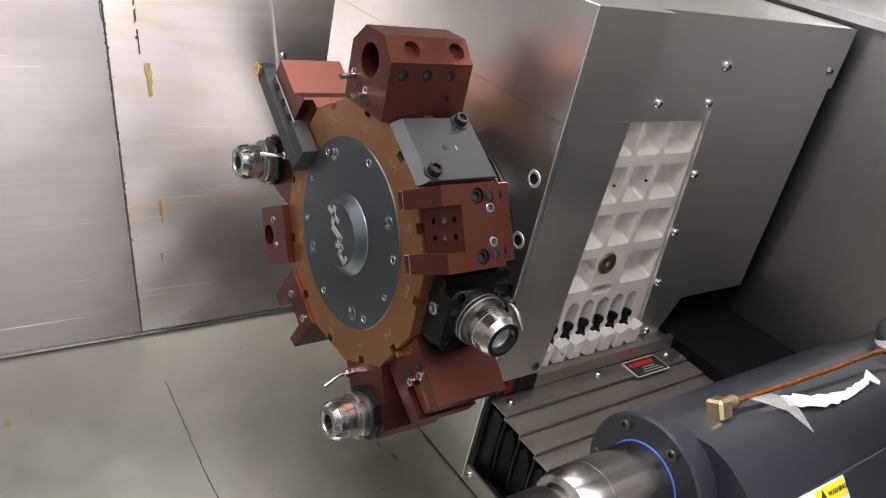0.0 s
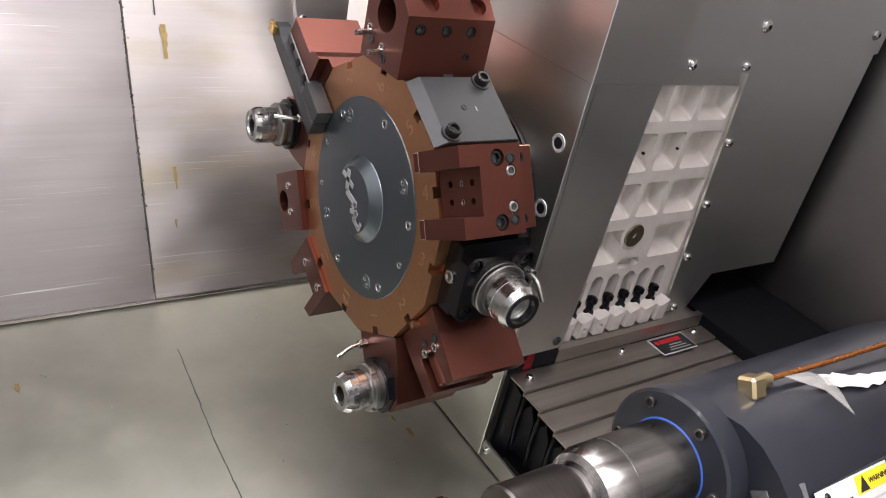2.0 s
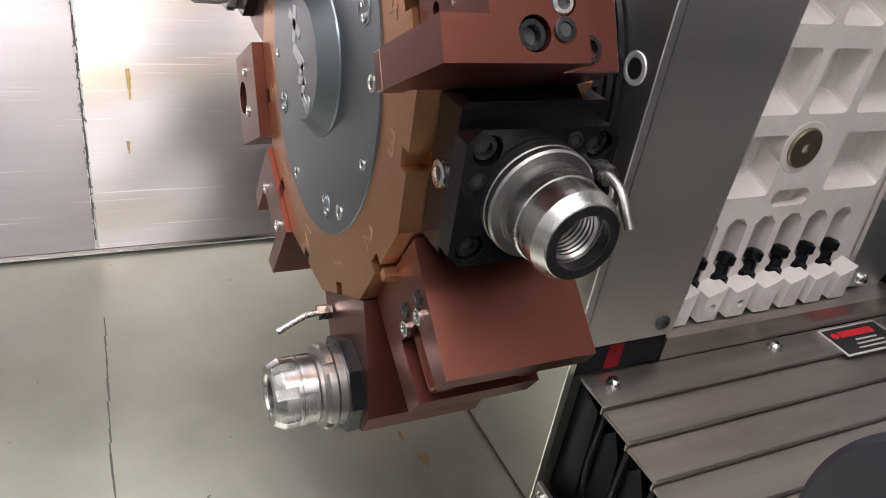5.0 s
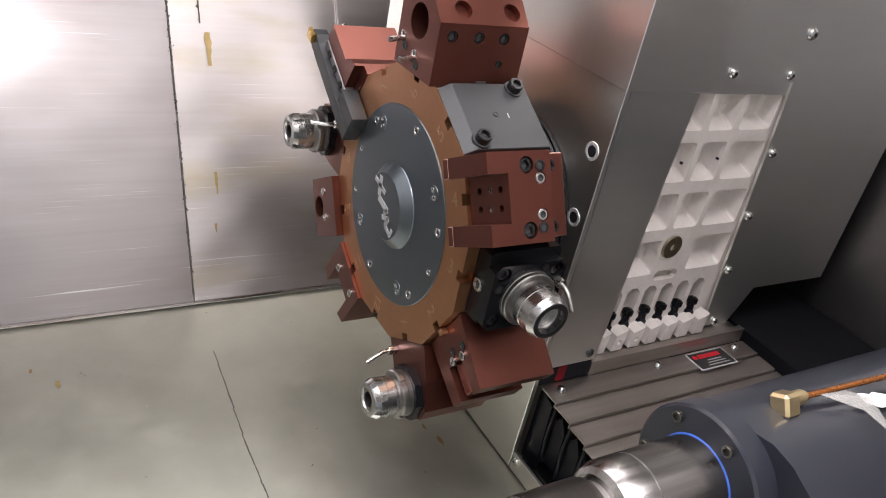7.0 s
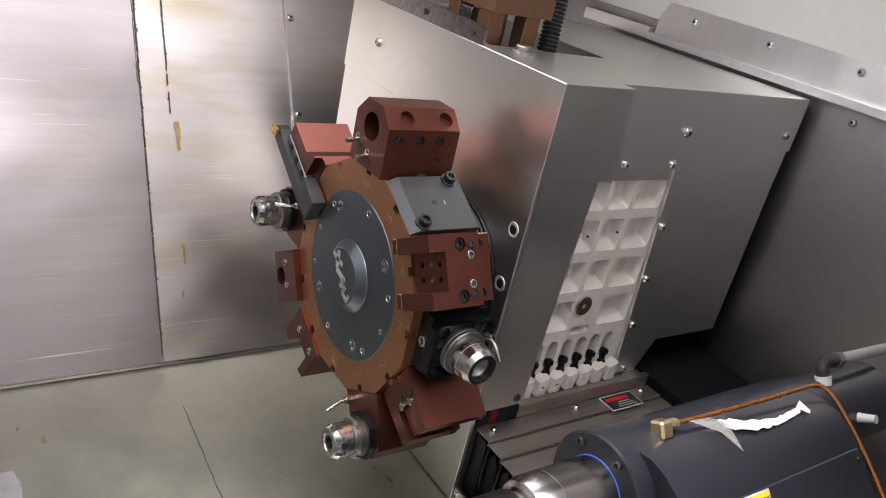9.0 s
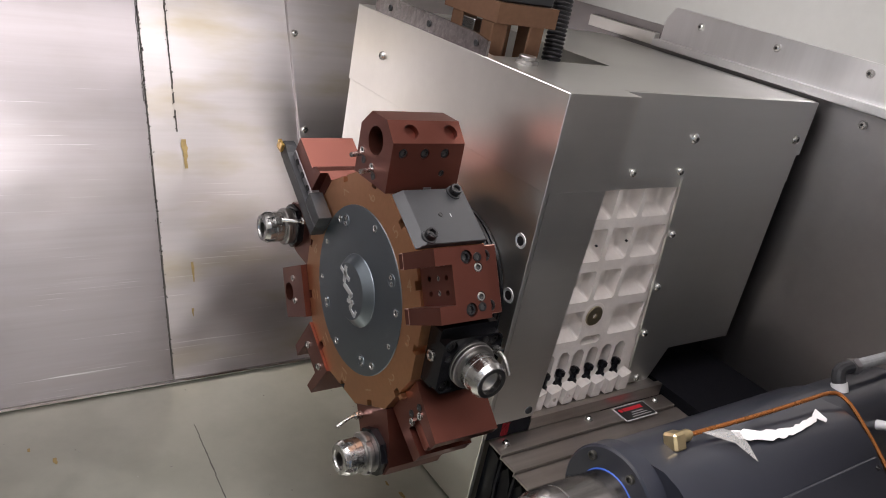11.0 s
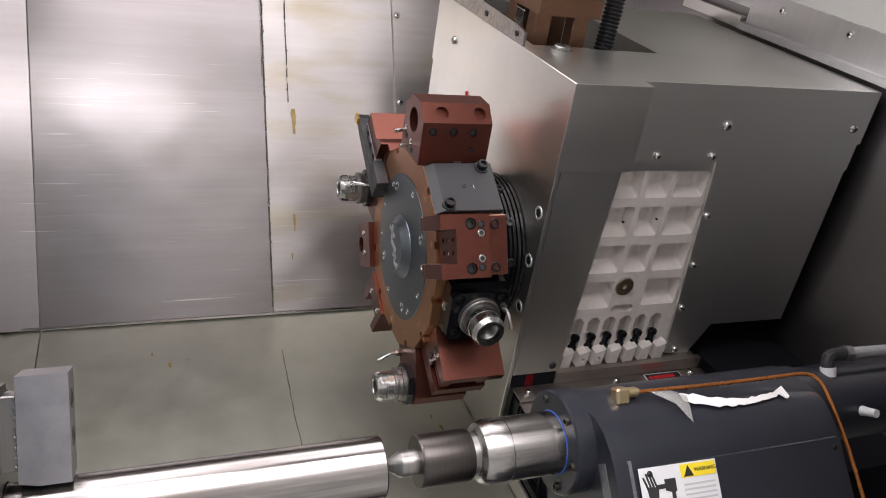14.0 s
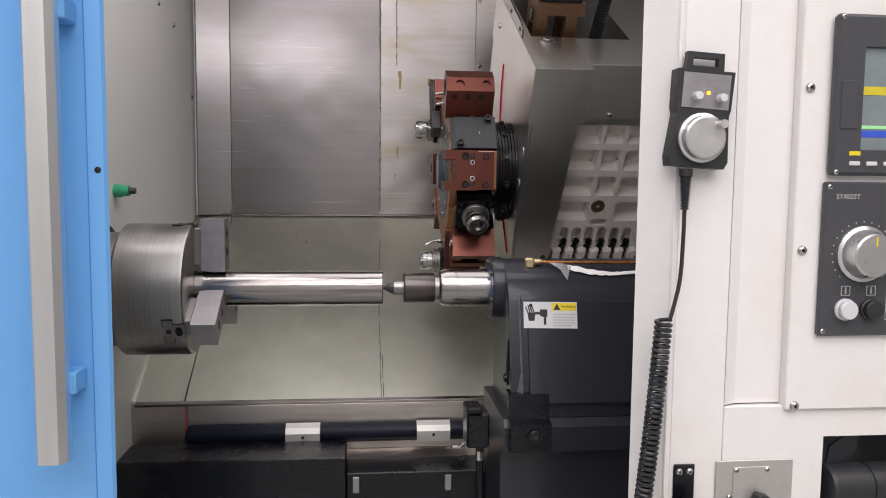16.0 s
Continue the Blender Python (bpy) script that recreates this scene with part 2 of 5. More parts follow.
def thing(name, m, label, category, group="", kind=""):
    ob = new(name)
    ob.empty_display_size = 0.03
    ob.matrix_basis = m
    return tagged(ob, label, category, group, kind)


def soften(bm, w, segments=1):
    if w:
        edges = [e for e in bm.edges if len(e.link_faces) == 2 and e.calc_face_angle(0) > 0.4]
        bmesh.ops.bevel(bm, geom=edges, offset=w, segments=segments, profile=0.5, affect="EDGES", clamp_overlap=True, material=1)
    return bm


def box(x0, x1, y0, y1, z0, z1, w=0.0, bm=None):
    one = bmesh.new()
    bmesh.ops.create_cube(one, size=1)
    for v in one.verts:
        v.co = Vector(((x0 + x1) / 2 + v.co.x * (x1 - x0), (y0 + y1) / 2 + v.co.y * (y1 - y0), (z0 + z1) / 2 + v.co.z * (z1 - z0)))
    soften(one, w)
    return join(bm, one)


def join(bm, one):
    if bm is None:
        return one
    me = bpy.data.meshes.new("tmp")
    one.to_mesh(me)
    one.free()
    bm.from_mesh(me)
    bpy.data.meshes.remove(me)
    return bm


AXES = {"x": Matrix(((0, 0, 1, 0), (1, 0, 0, 0), (0, 1, 0, 0), (0, 0, 0, 1))),
        "y": Matrix(((0, 1, 0, 0), (0, 0, 1, 0), (1, 0, 0, 0), (0, 0, 0, 1))), "z": Matrix.Identity(4)}


def prism(poly, a, b, axis="z", w=0.0, bm=None):
    """poly in the two axes after `axis` (x: y, z; y: z, x; z: x, y), drawn out from a to b."""
    one = bmesh.new()
    lo = [one.verts.new((p[0], p[1], a)) for p in poly]
    hi = [one.verts.new((p[0], p[1], b)) for p in poly]
    one.faces.new(lo[::-1])
    one.faces.new(hi)
    n = len(poly)
    for i in range(n):
        one.faces.new((lo[i], lo[(i + 1) % n], hi[(i + 1) % n], hi[i]))
    soften(one, w)
    bmesh.ops.transform(one, matrix=AXES[axis], verts=one.verts)
    return join(bm, one)


def lathe(profile, axis="x", seg=40, centre=(0, 0, 0), bm=None):
    """profile: (along, radius), turned about the axis through centre."""
    one = bmesh.new()
    rings = []
    for a, r in profile:
        if r < 1e-6:
            rings.append([one.verts.new((0, 0, a))])
        else:
            rings.append([one.verts.new((r * math.cos(2 * math.pi * i / seg), r * math.sin(2 * math.pi * i / seg), a)) for i in range(seg)])
    for p, q in zip(rings, rings[1:]):
        for i in range(seg):
            j = (i + 1) % seg
            if len(p) == 1 and len(q) > 1:
                one.faces.new((p[0], q[i], q[j]))
            elif len(q) == 1 and len(p) > 1:
                one.faces.new((p[i], p[j], q[0]))
            elif len(p) > 1:
                one.faces.new((p[i], p[j], q[j], q[i]))
    for ring, flip in ((rings[0], True), (rings[-1], False)):
        if len(ring) > 1:
            one.faces.new(ring[::-1] if flip else ring)
    bmesh.ops.transform(one, matrix=Matrix.Translation(centre) @ AXES[axis], verts=one.verts)
    return join(bm, one)


def tube(points, r, seg=10, bm=None, smooth_steps=0):
    pts = [Vector(p) for p in points]
    for _ in range(smooth_steps):
        out = [pts[0]]
        for p, q in zip(pts, pts[1:]):
            out += [p.lerp(q, 0.25), p.lerp(q, 0.75)]
        pts = out + [pts[-1]]
    one = bmesh.new()
    rings, up = [], None
    for i, p in enumerate(pts):
        d = (pts[min(i + 1, len(pts) - 1)] - pts[max(i - 1, 0)]).normalized()
        if up is None:
            up = d.orthogonal().normalized()
        up = (up - d * up.dot(d)).normalized()
        side = d.cross(up)
        rings.append([one.verts.new(p + r * (up * math.cos(2 * math.pi * k / seg) + side * math.sin(2 * math.pi * k / seg))) for k in range(seg)])
    for p, q in zip(rings, rings[1:]):
        for k in range(seg):
            one.faces.new((p[k], p[(k + 1) % seg], q[(k + 1) % seg], q[k]))
    one.faces.new(rings[0][::-1])
    one.faces.new(rings[-1])
    return join(bm, one)


def carve(bm, cutters):
    """bm less the cutters, as a fresh bmesh."""
    def temp(b):
        me = bpy.data.meshes.new("tmp")
        bmesh.ops.recalc_face_normals(b, faces=b.faces)
        b.to_mesh(me)
        b.free()
        me.materials.append(BROWN_HOLDER)
        me.materials.append(WORN_EDGE)
        return new("tmp", me)
    base = temp(bm)
    for c in cutters:
        tool = temp(c)
        mod = base.modifiers.new("cut", "BOOLEAN")
        mod.operation, mod.solver, mod.object = "DIFFERENCE", "EXACT", tool
        dg = bpy.context.evaluated_depsgraph_get()
        me = bpy.data.meshes.new_from_object(base.evaluated_get(dg))
        base.modifiers.clear()
        old = base.data
        base.data = me
        bpy.data.meshes.remove(old)
        old = tool.data
        bpy.data.objects.remove(tool)
        bpy.data.meshes.remove(old)
    out = bmesh.new()
    out.from_mesh(base.data)
    old = base.data
    bpy.data.objects.remove(base)
    bpy.data.meshes.remove(old)
    return out


def hexagon(r):
    return [(r * math.cos(math.pi * k / 3), r * math.sin(math.pi * k / 3)) for k in range(6)]


def socket_screw(r, h, sunk=0.0):
    """A cap screw along +z with a hexagon socket; its seat is at z = 0."""
    bm = lathe([(-sunk, r), (h * 0.88, r), (h, r * 0.9), (h, r * 0.6), (h * 0.45, r * 0.55), (h * 0.4, 0)], "z", 18)
    return bm


def button_screw(r, h):
    return lathe([(0, r), (h * 0.35, r), (h * 0.75, r * 0.8), (h, r * 0.5), (h, r * 0.34), (h * 0.5, r * 0.3), (h * 0.5, 0)], "z", 16)


SCREWS = {}


def screw(parent, m, r, h, mat, kind="button", name="screw"):
    """A screw part under parent; those of one size share a mesh. m's z axis is the way it points."""
    key = (r, h, mat.name, kind)
    if key not in SCREWS:
        SCREWS[key] = part(name, (button_screw if kind == "button" else socket_screw)(r, h), mat, parent, smooth=True)
        SCREWS[key].matrix_basis = m
        me = SCREWS[key].data
        me.materials[1] = SOCKET_DARK
        for p in me.polygons:
            c = p.center
            if math.hypot(c.x, c.y) < r * (0.33 if kind == "button" else 0.52) and c.z < h * 0.9:
                p.material_index = 1
        return SCREWS[key]
    return share(name, SCREWS[key], parent, m)


def facing(p, n, turn=0):
    """A pose at p whose z axis is n."""
    q = Vector(n).normalized().to_track_quat("Z", "Y").to_matrix().to_4x4()
    return Matrix.Translation(p) @ q @ pose(0, 0, 0, 0, 0, turn)


def lettering(text, size, depth=0.0003):
    cu = bpy.data.curves.new("text", "FONT")
    cu.body, cu.size, cu.extrude, cu.align_x, cu.align_y = text, size, depth, "CENTER", "CENTER"
    ob = new("text", cu)
    dg = bpy.context.evaluated_depsgraph_get()
    me = bpy.data.meshes.new_from_object(ob.evaluated_get(dg))
    bpy.data.objects.remove(ob)
    bpy.data.curves.remove(cu)
    bm = bmesh.new()
    bm.from_mesh(me)
    bpy.data.meshes.remove(me)
    return bm


# The bed leans back by 30 degrees: x along the spindle, y up the slope, z off the slope.
SLANT = pose(0, 0, 0, 30, 0, 0)


def on_slant(x, s, v):
    return SLANT @ Vector((x, s, v))


AXIS_Y, AXIS_Z = 0.412, 1.2265          # the spindle's axis
TURRET = Vector((0.533, 0.732, 1.425))  # the middle of the disc's front


def station(k):
    """The frame of one of the twelve flats: x back from the disc's face, y along the rim, z outwards."""
    a = radians((k - 4) * 30)
    r, t = Vector((0, -math.cos(a), math.sin(a))), Vector((0, math.sin(a), math.cos(a)))
    return Matrix(((1, t.x, r.x, TURRET.x), (0, t.y, r.y, TURRET.y), (0, t.z, r.z, TURRET.z), (0, 0, 0, 1)))


# ---- the enclosure ----
def wavy_sheet(x0, x1, z0, z1, y0, y1, amp, seed):
    """A thin steel sheet whose front is slightly buckled."""
    rng = random.Random(seed)
    waves = [(rng.uniform(18, 60), rng.uniform(18, 75), rng.uniform(0, 6.3), rng.uniform(0.4, 1)) for _ in range(7)]
    nx, nz = max(6, int((x1 - x0) / 0.012)), max(6, int((z1 - z0) / 0.012))
    bm = bmesh.new()
    rows = []
    for side in (0, 1):
        grid = []
        for i in range(nx + 1):
            x = x0 + (x1 - x0) * i / nx
            col = []
            for k in range(nz + 1):
                z = z0 + (z1 - z0) * k / nz
                hollow = sum(w * math.sin(a * x + ph) * math.sin(b * z + 2 * ph) for a, b, ph, w in waves) / 3
                col.append(bm.verts.new((x, y1 if side else y0 + amp * hollow, z)))
            grid.append(col)
        rows.append(grid)
        for i in range(nx):
            for k in range(nz):
                bm.faces.new((grid[i][k], grid[i + 1][k], grid[i + 1][k + 1], grid[i][k + 1]))
    f, g = rows
    for i in range(nx):
        for k in (0, nz):
            bm.faces.new((f[i][k], f[i + 1][k], g[i + 1][k], g[i][k]))
    for k in range(nz):
        for i in (0, nx):
            bm.faces.new((f[i][k], f[i][k + 1], g[i][k + 1], g[i][k]))
    return bm


def back_wall():
    w = thing("wall_back", pose(0, 1.112, 1.315), "brushed stainless steel back wall with sealed seams and rust stains", "wall", kind="structure")
    part("panel", wavy_sheet(0.046, 0.411, 0, 0.9, 0, 0.02, 0.0004, 2), STEEL_WALL, w, "", True)
    part("panel", wavy_sheet(0.414, 0.652, 0, 0.9, 0.001, 0.021, 0.0008, 5), STEEL_STAINED, w, "steel panel with yellow rust haze", True)
    part("panel", box(0.6525, 1.25, -0.004, 0.016, -0.3, 0.9, 0.001), STEEL_STAINED, w)
    part("corner_strip", prism([(-0.036, -0.012), (-0.033, -0.014), (0.044, -0.002), (0.044, 0.02), (-0.036, 0.02)], 0, 0.9), STEEL_WALL, w)
    rng = random.Random(21)
    for x, z0, z1, wide in ((0.4122, 0.012, 0.9, 0.0026), (0.4095, 0.42, 0.9, 0.0014), (0.4530, 0.375, 0.9, 0.0022)):
        bm = bmesh.new()
        z = z0
        while z < z1:
            l = rng.uniform(0.003, 0.016)
            if rng.random() < 0.93:
                w2, dx = wide * rng.uniform(0.12, 0.42), rng.uniform(-0.0005, 0.0005)
                join(bm, box(x + dx - w2, x + dx + w2, -0.0016, 0.004, z, z + l))
            z += l * 0.97
        part("sealant_line", bm, SEALANT, w, "speckled dark sealant seam")
    # crumbs of sealant along the seams
    bm = bmesh.new()
    for i in range(420):
        x, z0 = ((0.4122, 0.02), (0.4530, 0.375))[i % 3 == 2]
        z = rng.uniform(z0, 0.9)
        l, d = rng.uniform(0.0003, 0.0011), rng.gauss(0, 0.0013)
        join(bm, box(x + d - l * 0.6, x + d + l * 0.6, -0.0018, 0.003, z - l, z + l * rng.uniform(0.5, 2)))
    part("sealant_crumbs", bm, SEALANT, w, "rough crumbs of dark sealant")

    def streak(x, z, wide, tall, seed):
        rng = random.Random(seed)
        left = [(x - wide * (0.5 - 0.3 * i / 7) * rng.uniform(0.5, 1.1), z - tall * i / 7) for i in range(8)]
        right = [(x + wide * (0.5 - 0.3 * i / 7) * rng.uniform(0.5, 1.1), z - tall * i / 7) for i in range(8)]
        bm = bmesh.new()
        bm.faces.new([bm.verts.new((a, -0.0008, b)) for a, b in left + right[::-1]])
        return bm
    part("rust_run", streak(0.462, 0.363, 0.012, 0.045, 1), RUST, w, "yellow rust run")
    part("rust_run", streak(0.456, 0.175, 0.006, 0.03, 3), RUST, w, "yellow rust run")
    part("rust_run", streak(0.450, 0.105, 0.004, 0.012, 5), RUST, w, "yellow rust run")
    part("bottom_fold", box(-0.036, 0.66, -0.006, 0.004, -0.001, 0.0035, 0.001), STEEL_BRIGHT, w, "bright folded lower edge")
    for z in (0.38, 0.543, 0.706):
        screw(w, facing((0.662, -0.004, z), (0, -1, 0)), 0.0062, 0.004, SCREW_STEEL)
    return w


def bed_cover():
    f = thing("floor", SLANT, "sloping dull steel sheet over the slant bed", "bed cover", kind="structure")
    part("sheet", box(0.047, 1.18, 0.985, 1.6195, 0.57, 0.582, 0.0008), STEEL_BED, f)
    part("sheet", box(-0.045, 0.0455, 0.985, 1.6195, 0.57, 0.5825, 0.0008), STEEL_BED, f)
    # the welded joint runs askew at the top, and double near the front
    bm = bmesh.new()
    rng = random.Random(3)
    for start, end, off in ((0.99, 1.505, 0.0), (0.99, 1.10, 0.0042)):
        q = start
        while q < end:
            l = rng.uniform(0.004, 0.018)
            x = 0.4042 + off + max(0, q - 1.35) * 0.045 + rng.uniform(-0.0003, 0.0003)
            if rng.random() < 0.9:
                join(bm, box(x - rng.uniform(0.0003, 0.0010), x + rng.uniform(0.0003, 0.0010), q, q + l, 0.581, 0.5823))
            q += l
    part("sealant_line", bm, SEALANT, f, "thin dark seam")
    rng = random.Random(8)
    for x, q, r in ((0.615, 1.289, 0.007), (0.607, 1.315, 0.004), (0.235, 1.50, 0.006), (0.21, 1.53, 0.004)):
        spot = bmesh.new()
        spot.faces.new([spot.verts.new((x + r * 0.5 * rng.uniform(0.6, 1.2) * math.cos(k * 0.524), q + r * rng.uniform(0.7, 1.6) * math.sin(k * 0.524), 0.5828)) for k in range(12)])
        part("rust_spot", spot, RUST, f, "brown rust spot")
    bm = box(-0.045, 1.0, -0.004, 0.004, -0.004, 0.0035, 0.001)
    ob = part("front_fold", bm, STEEL_BRIGHT, f, "bright bent front edge")
    ob.matrix_basis = Matrix.Translation((0, 0.985, 0.579))
    return f


def left_wall():
    w = thing("wall_left", pose(-0.045, 0, 0), "pale grey painted headstock wall", "wall", kind="structure")
    part("panel", box(-0.02, 0, 0.06, 1.13, 0.3, 2.05), GREY_PAINT, w)
    part("jamb", box(-0.005, 0.075, 0.085, 0.19, 0.3, 2.05, 0.002), GREY_PAINT, w)
    part("spindle_ring", lathe([(0.0, 0.106), (0.006, 0.106), (0.008, 0.103)], "x", 56, (0, AXIS_Y, AXIS_Z)), BLACK_STEEL, w, "dark ring round the spindle", True)
    for y, z in ((0.922, 1.737), (0.80, 1.757), (1.09, 1.60), (0.66, 1.072), (0.62, 0.955)):
        screw(w, facing((0, y, z), (1, 0, 0)), 0.0055, 0.004, SCREW_STEEL)
    return w


def right_wall():
    w = thing("wall_right", pose(1.19, 0, 0), "dull steel end wall, dimmed by its colour, with a pale upper sheet", "wall", kind="structure")
    part("panel", prism([(0.06, 0.3), (1.108, 0.3), (1.108, 2.002), (0.06, 1.397)], 0, 0.02, "x"), STEEL_END_DIM, w)
    # above the rail the wall is given a paler colour
    part("upper_panel", prism([(0.06, 1.3975), (1.108, 2.0025), (1.108, 2.05), (0.06, 2.05)], -0.001, 0.02, "x"), GREY_PAINT, w, "pale upper sheet")
    return w


def roof():
    w = thing("ceiling", pose(0, 0, 2.05), "plain unseen machine roof, white to bounce light", "ceiling", kind="structure")
    # out of view; white chosen so that it throws more light on the cover
    part("panel", box(-0.07, 1.25, 0.04, 1.14, 0, 0.02), WHITE_PAINT, w)
    return w


def swarf():
    """Loose chips on the sloping sheet."""
    rng = random.Random(11)
    bm = bmesh.new()
    for i in range(45):
        x, q = rng.uniform(0.0, 0.66), rng.uniform(1.0, 1.6)
        a, l, w = rng.uniform(0, 6.3), rng.uniform(0.0005, 0.0014), rng.uniform(0.0003, 0.0006)
        one = box(-l, l, -w, w, 0, 0.0004)
        bmesh.ops.transform(one, matrix=Matrix.Translation((x, q, 0.5827)) @ Matrix.Rotation(a, 4, "Z"), verts=one.verts)
        join(bm, one)
    s = part("metal_swarf", bm, SCREW_STEEL)
    s.matrix_basis = SLANT
    tagged(s, "tiny bright metal chips strewn on the sloping sheet", "swarf", kind="stuff")


back_wall()
bed_cover()
swarf()
left_wall()
right_wall()
roof()


# ---- the turret slide and its cover ----
def zx(pts):
    return [(v, x) for x, v in pts]


def slide_cover():
    c = thing("turret_slide_cover", SLANT, "folded stainless steel cover box round the turret slide", "machine cover")
    hole = (0.690, 0.885, 1.385, 1.66, 1.0, 1.2)
    part("cap", carve(box(0.668, 0.774, 1.2235, 1.69, 1.033, 1.142, 0.0006), [box(*hole)]), STEEL_COVER, c)
    part("top_box", carve(box(0.7745, 1.169, 1.2537, 1.69, 1.02, 1.141, 0.0012), [box(*hole)]), STEEL_COVER, c)
    part("side_plate", box(0.6705, 0.6765, 1.226, 1.69, 0.5845, 1.0325, 0.0006), STEEL_COVER, c)
    part("front_strip", prism(zx([(0.677, 0.724), (0.748, 0.724), (0.7625, 1.0325), (0.677, 1.0325)]), 1.2262, 1.234, "y", 0.0006), STEEL_COVER, c)
    part("front_panel", prism(zx([(0.925, 1.036), (0.7748, 1.036), (0.7748, 1.1405), (1.1685, 1.1405), (1.1685, 1.064), (1.160, 1.0625), (1.160, 0.762), (1.020, 0.764), (0.992, 0.712), (0.949, 0.716)]),
                              1.2500, 1.2535, "y", 0.0006), STEEL_PANEL, c)
    # black block that puts the slot's shade into colour
    part("inner_dark", box(0.676, 1.15, 1.375, 1.68, 0.99, 1.03), VOID_SHADE, c, "black block for the shaded inside of the slot")
    part("edge_strip", prism([(1.373, 1.142), (1.64, 1.142), (1.64, 1.168), (1.40, 1.164), (1.373, 1.160)], 0.6685, 0.672, "x", 0.0004), STEEL_BRIGHT, c, "bright raised edge strip")
    for q in (1.395, 1.50, 1.60):
        screw(c, facing((0.6685, q, 1.153), (-1, 0, 0)), 0.004, 0.0015, GREY_PLATE, "cap")
    cord = [(0.6690, q, v) for q, v in ((1.526, 1.031), (1.515, 0.955), (1.47, 0.86), (1.41, 0.79), (1.32, 0.745), (1.262, 0.722))]
    part("red_cord", tube(cord, 0.0016, 8, None, 2), RED_INK, c, "thin red sealing cord", True)
    for x, v in ((0.922, 1.087), (1.143, 1.087)):
        screw(c, facing((x, 1.250, v), (0, -1, 0)), 0.0068, 0.005, SCREW_STEEL)
    screw(c, facing((0.668, 1.60, 1.088), (-1, 0, 0)), 0.0062, 0.005, SCREW_STEEL)
    for x, v in ((0.826, 1.044), (0.914, 1.044), (0.939, 0.955), (0.945, 0.875), (0.951, 0.80), (0.966, 0.722)):
        screw(c, facing((x, 1.250, v), (0, -1, 0)), 0.0055, 0.0048, SCREW_STEEL)
    screw(c, facing((0.737, 1.2262, 0.735), (0, -1, 0)), 0.0055, 0.003, GREY_PLATE)
    for q, v in ((1.245, 0.968), (1.243, 0.900), (1.241, 0.83)):
        part("bolt_hole", carve(lathe([(0.6698, 0.0088), (0.6712, 0.0094)], "x", 22, (0, q, v)), [lathe([(0.66, 0.0066), (0.6703, 0.0066)], "x", 18, (0, q, v))]), LOGO_SILVER, c, "chipped bare ring round a bolt hole")
        part("hole_bolt", lathe([(0.6699, 0.0055), (0.6704, 0.0055), (0.6705, 0)], "x", 16, (0, q, v)), BLACK_BOLT, c)
    return c


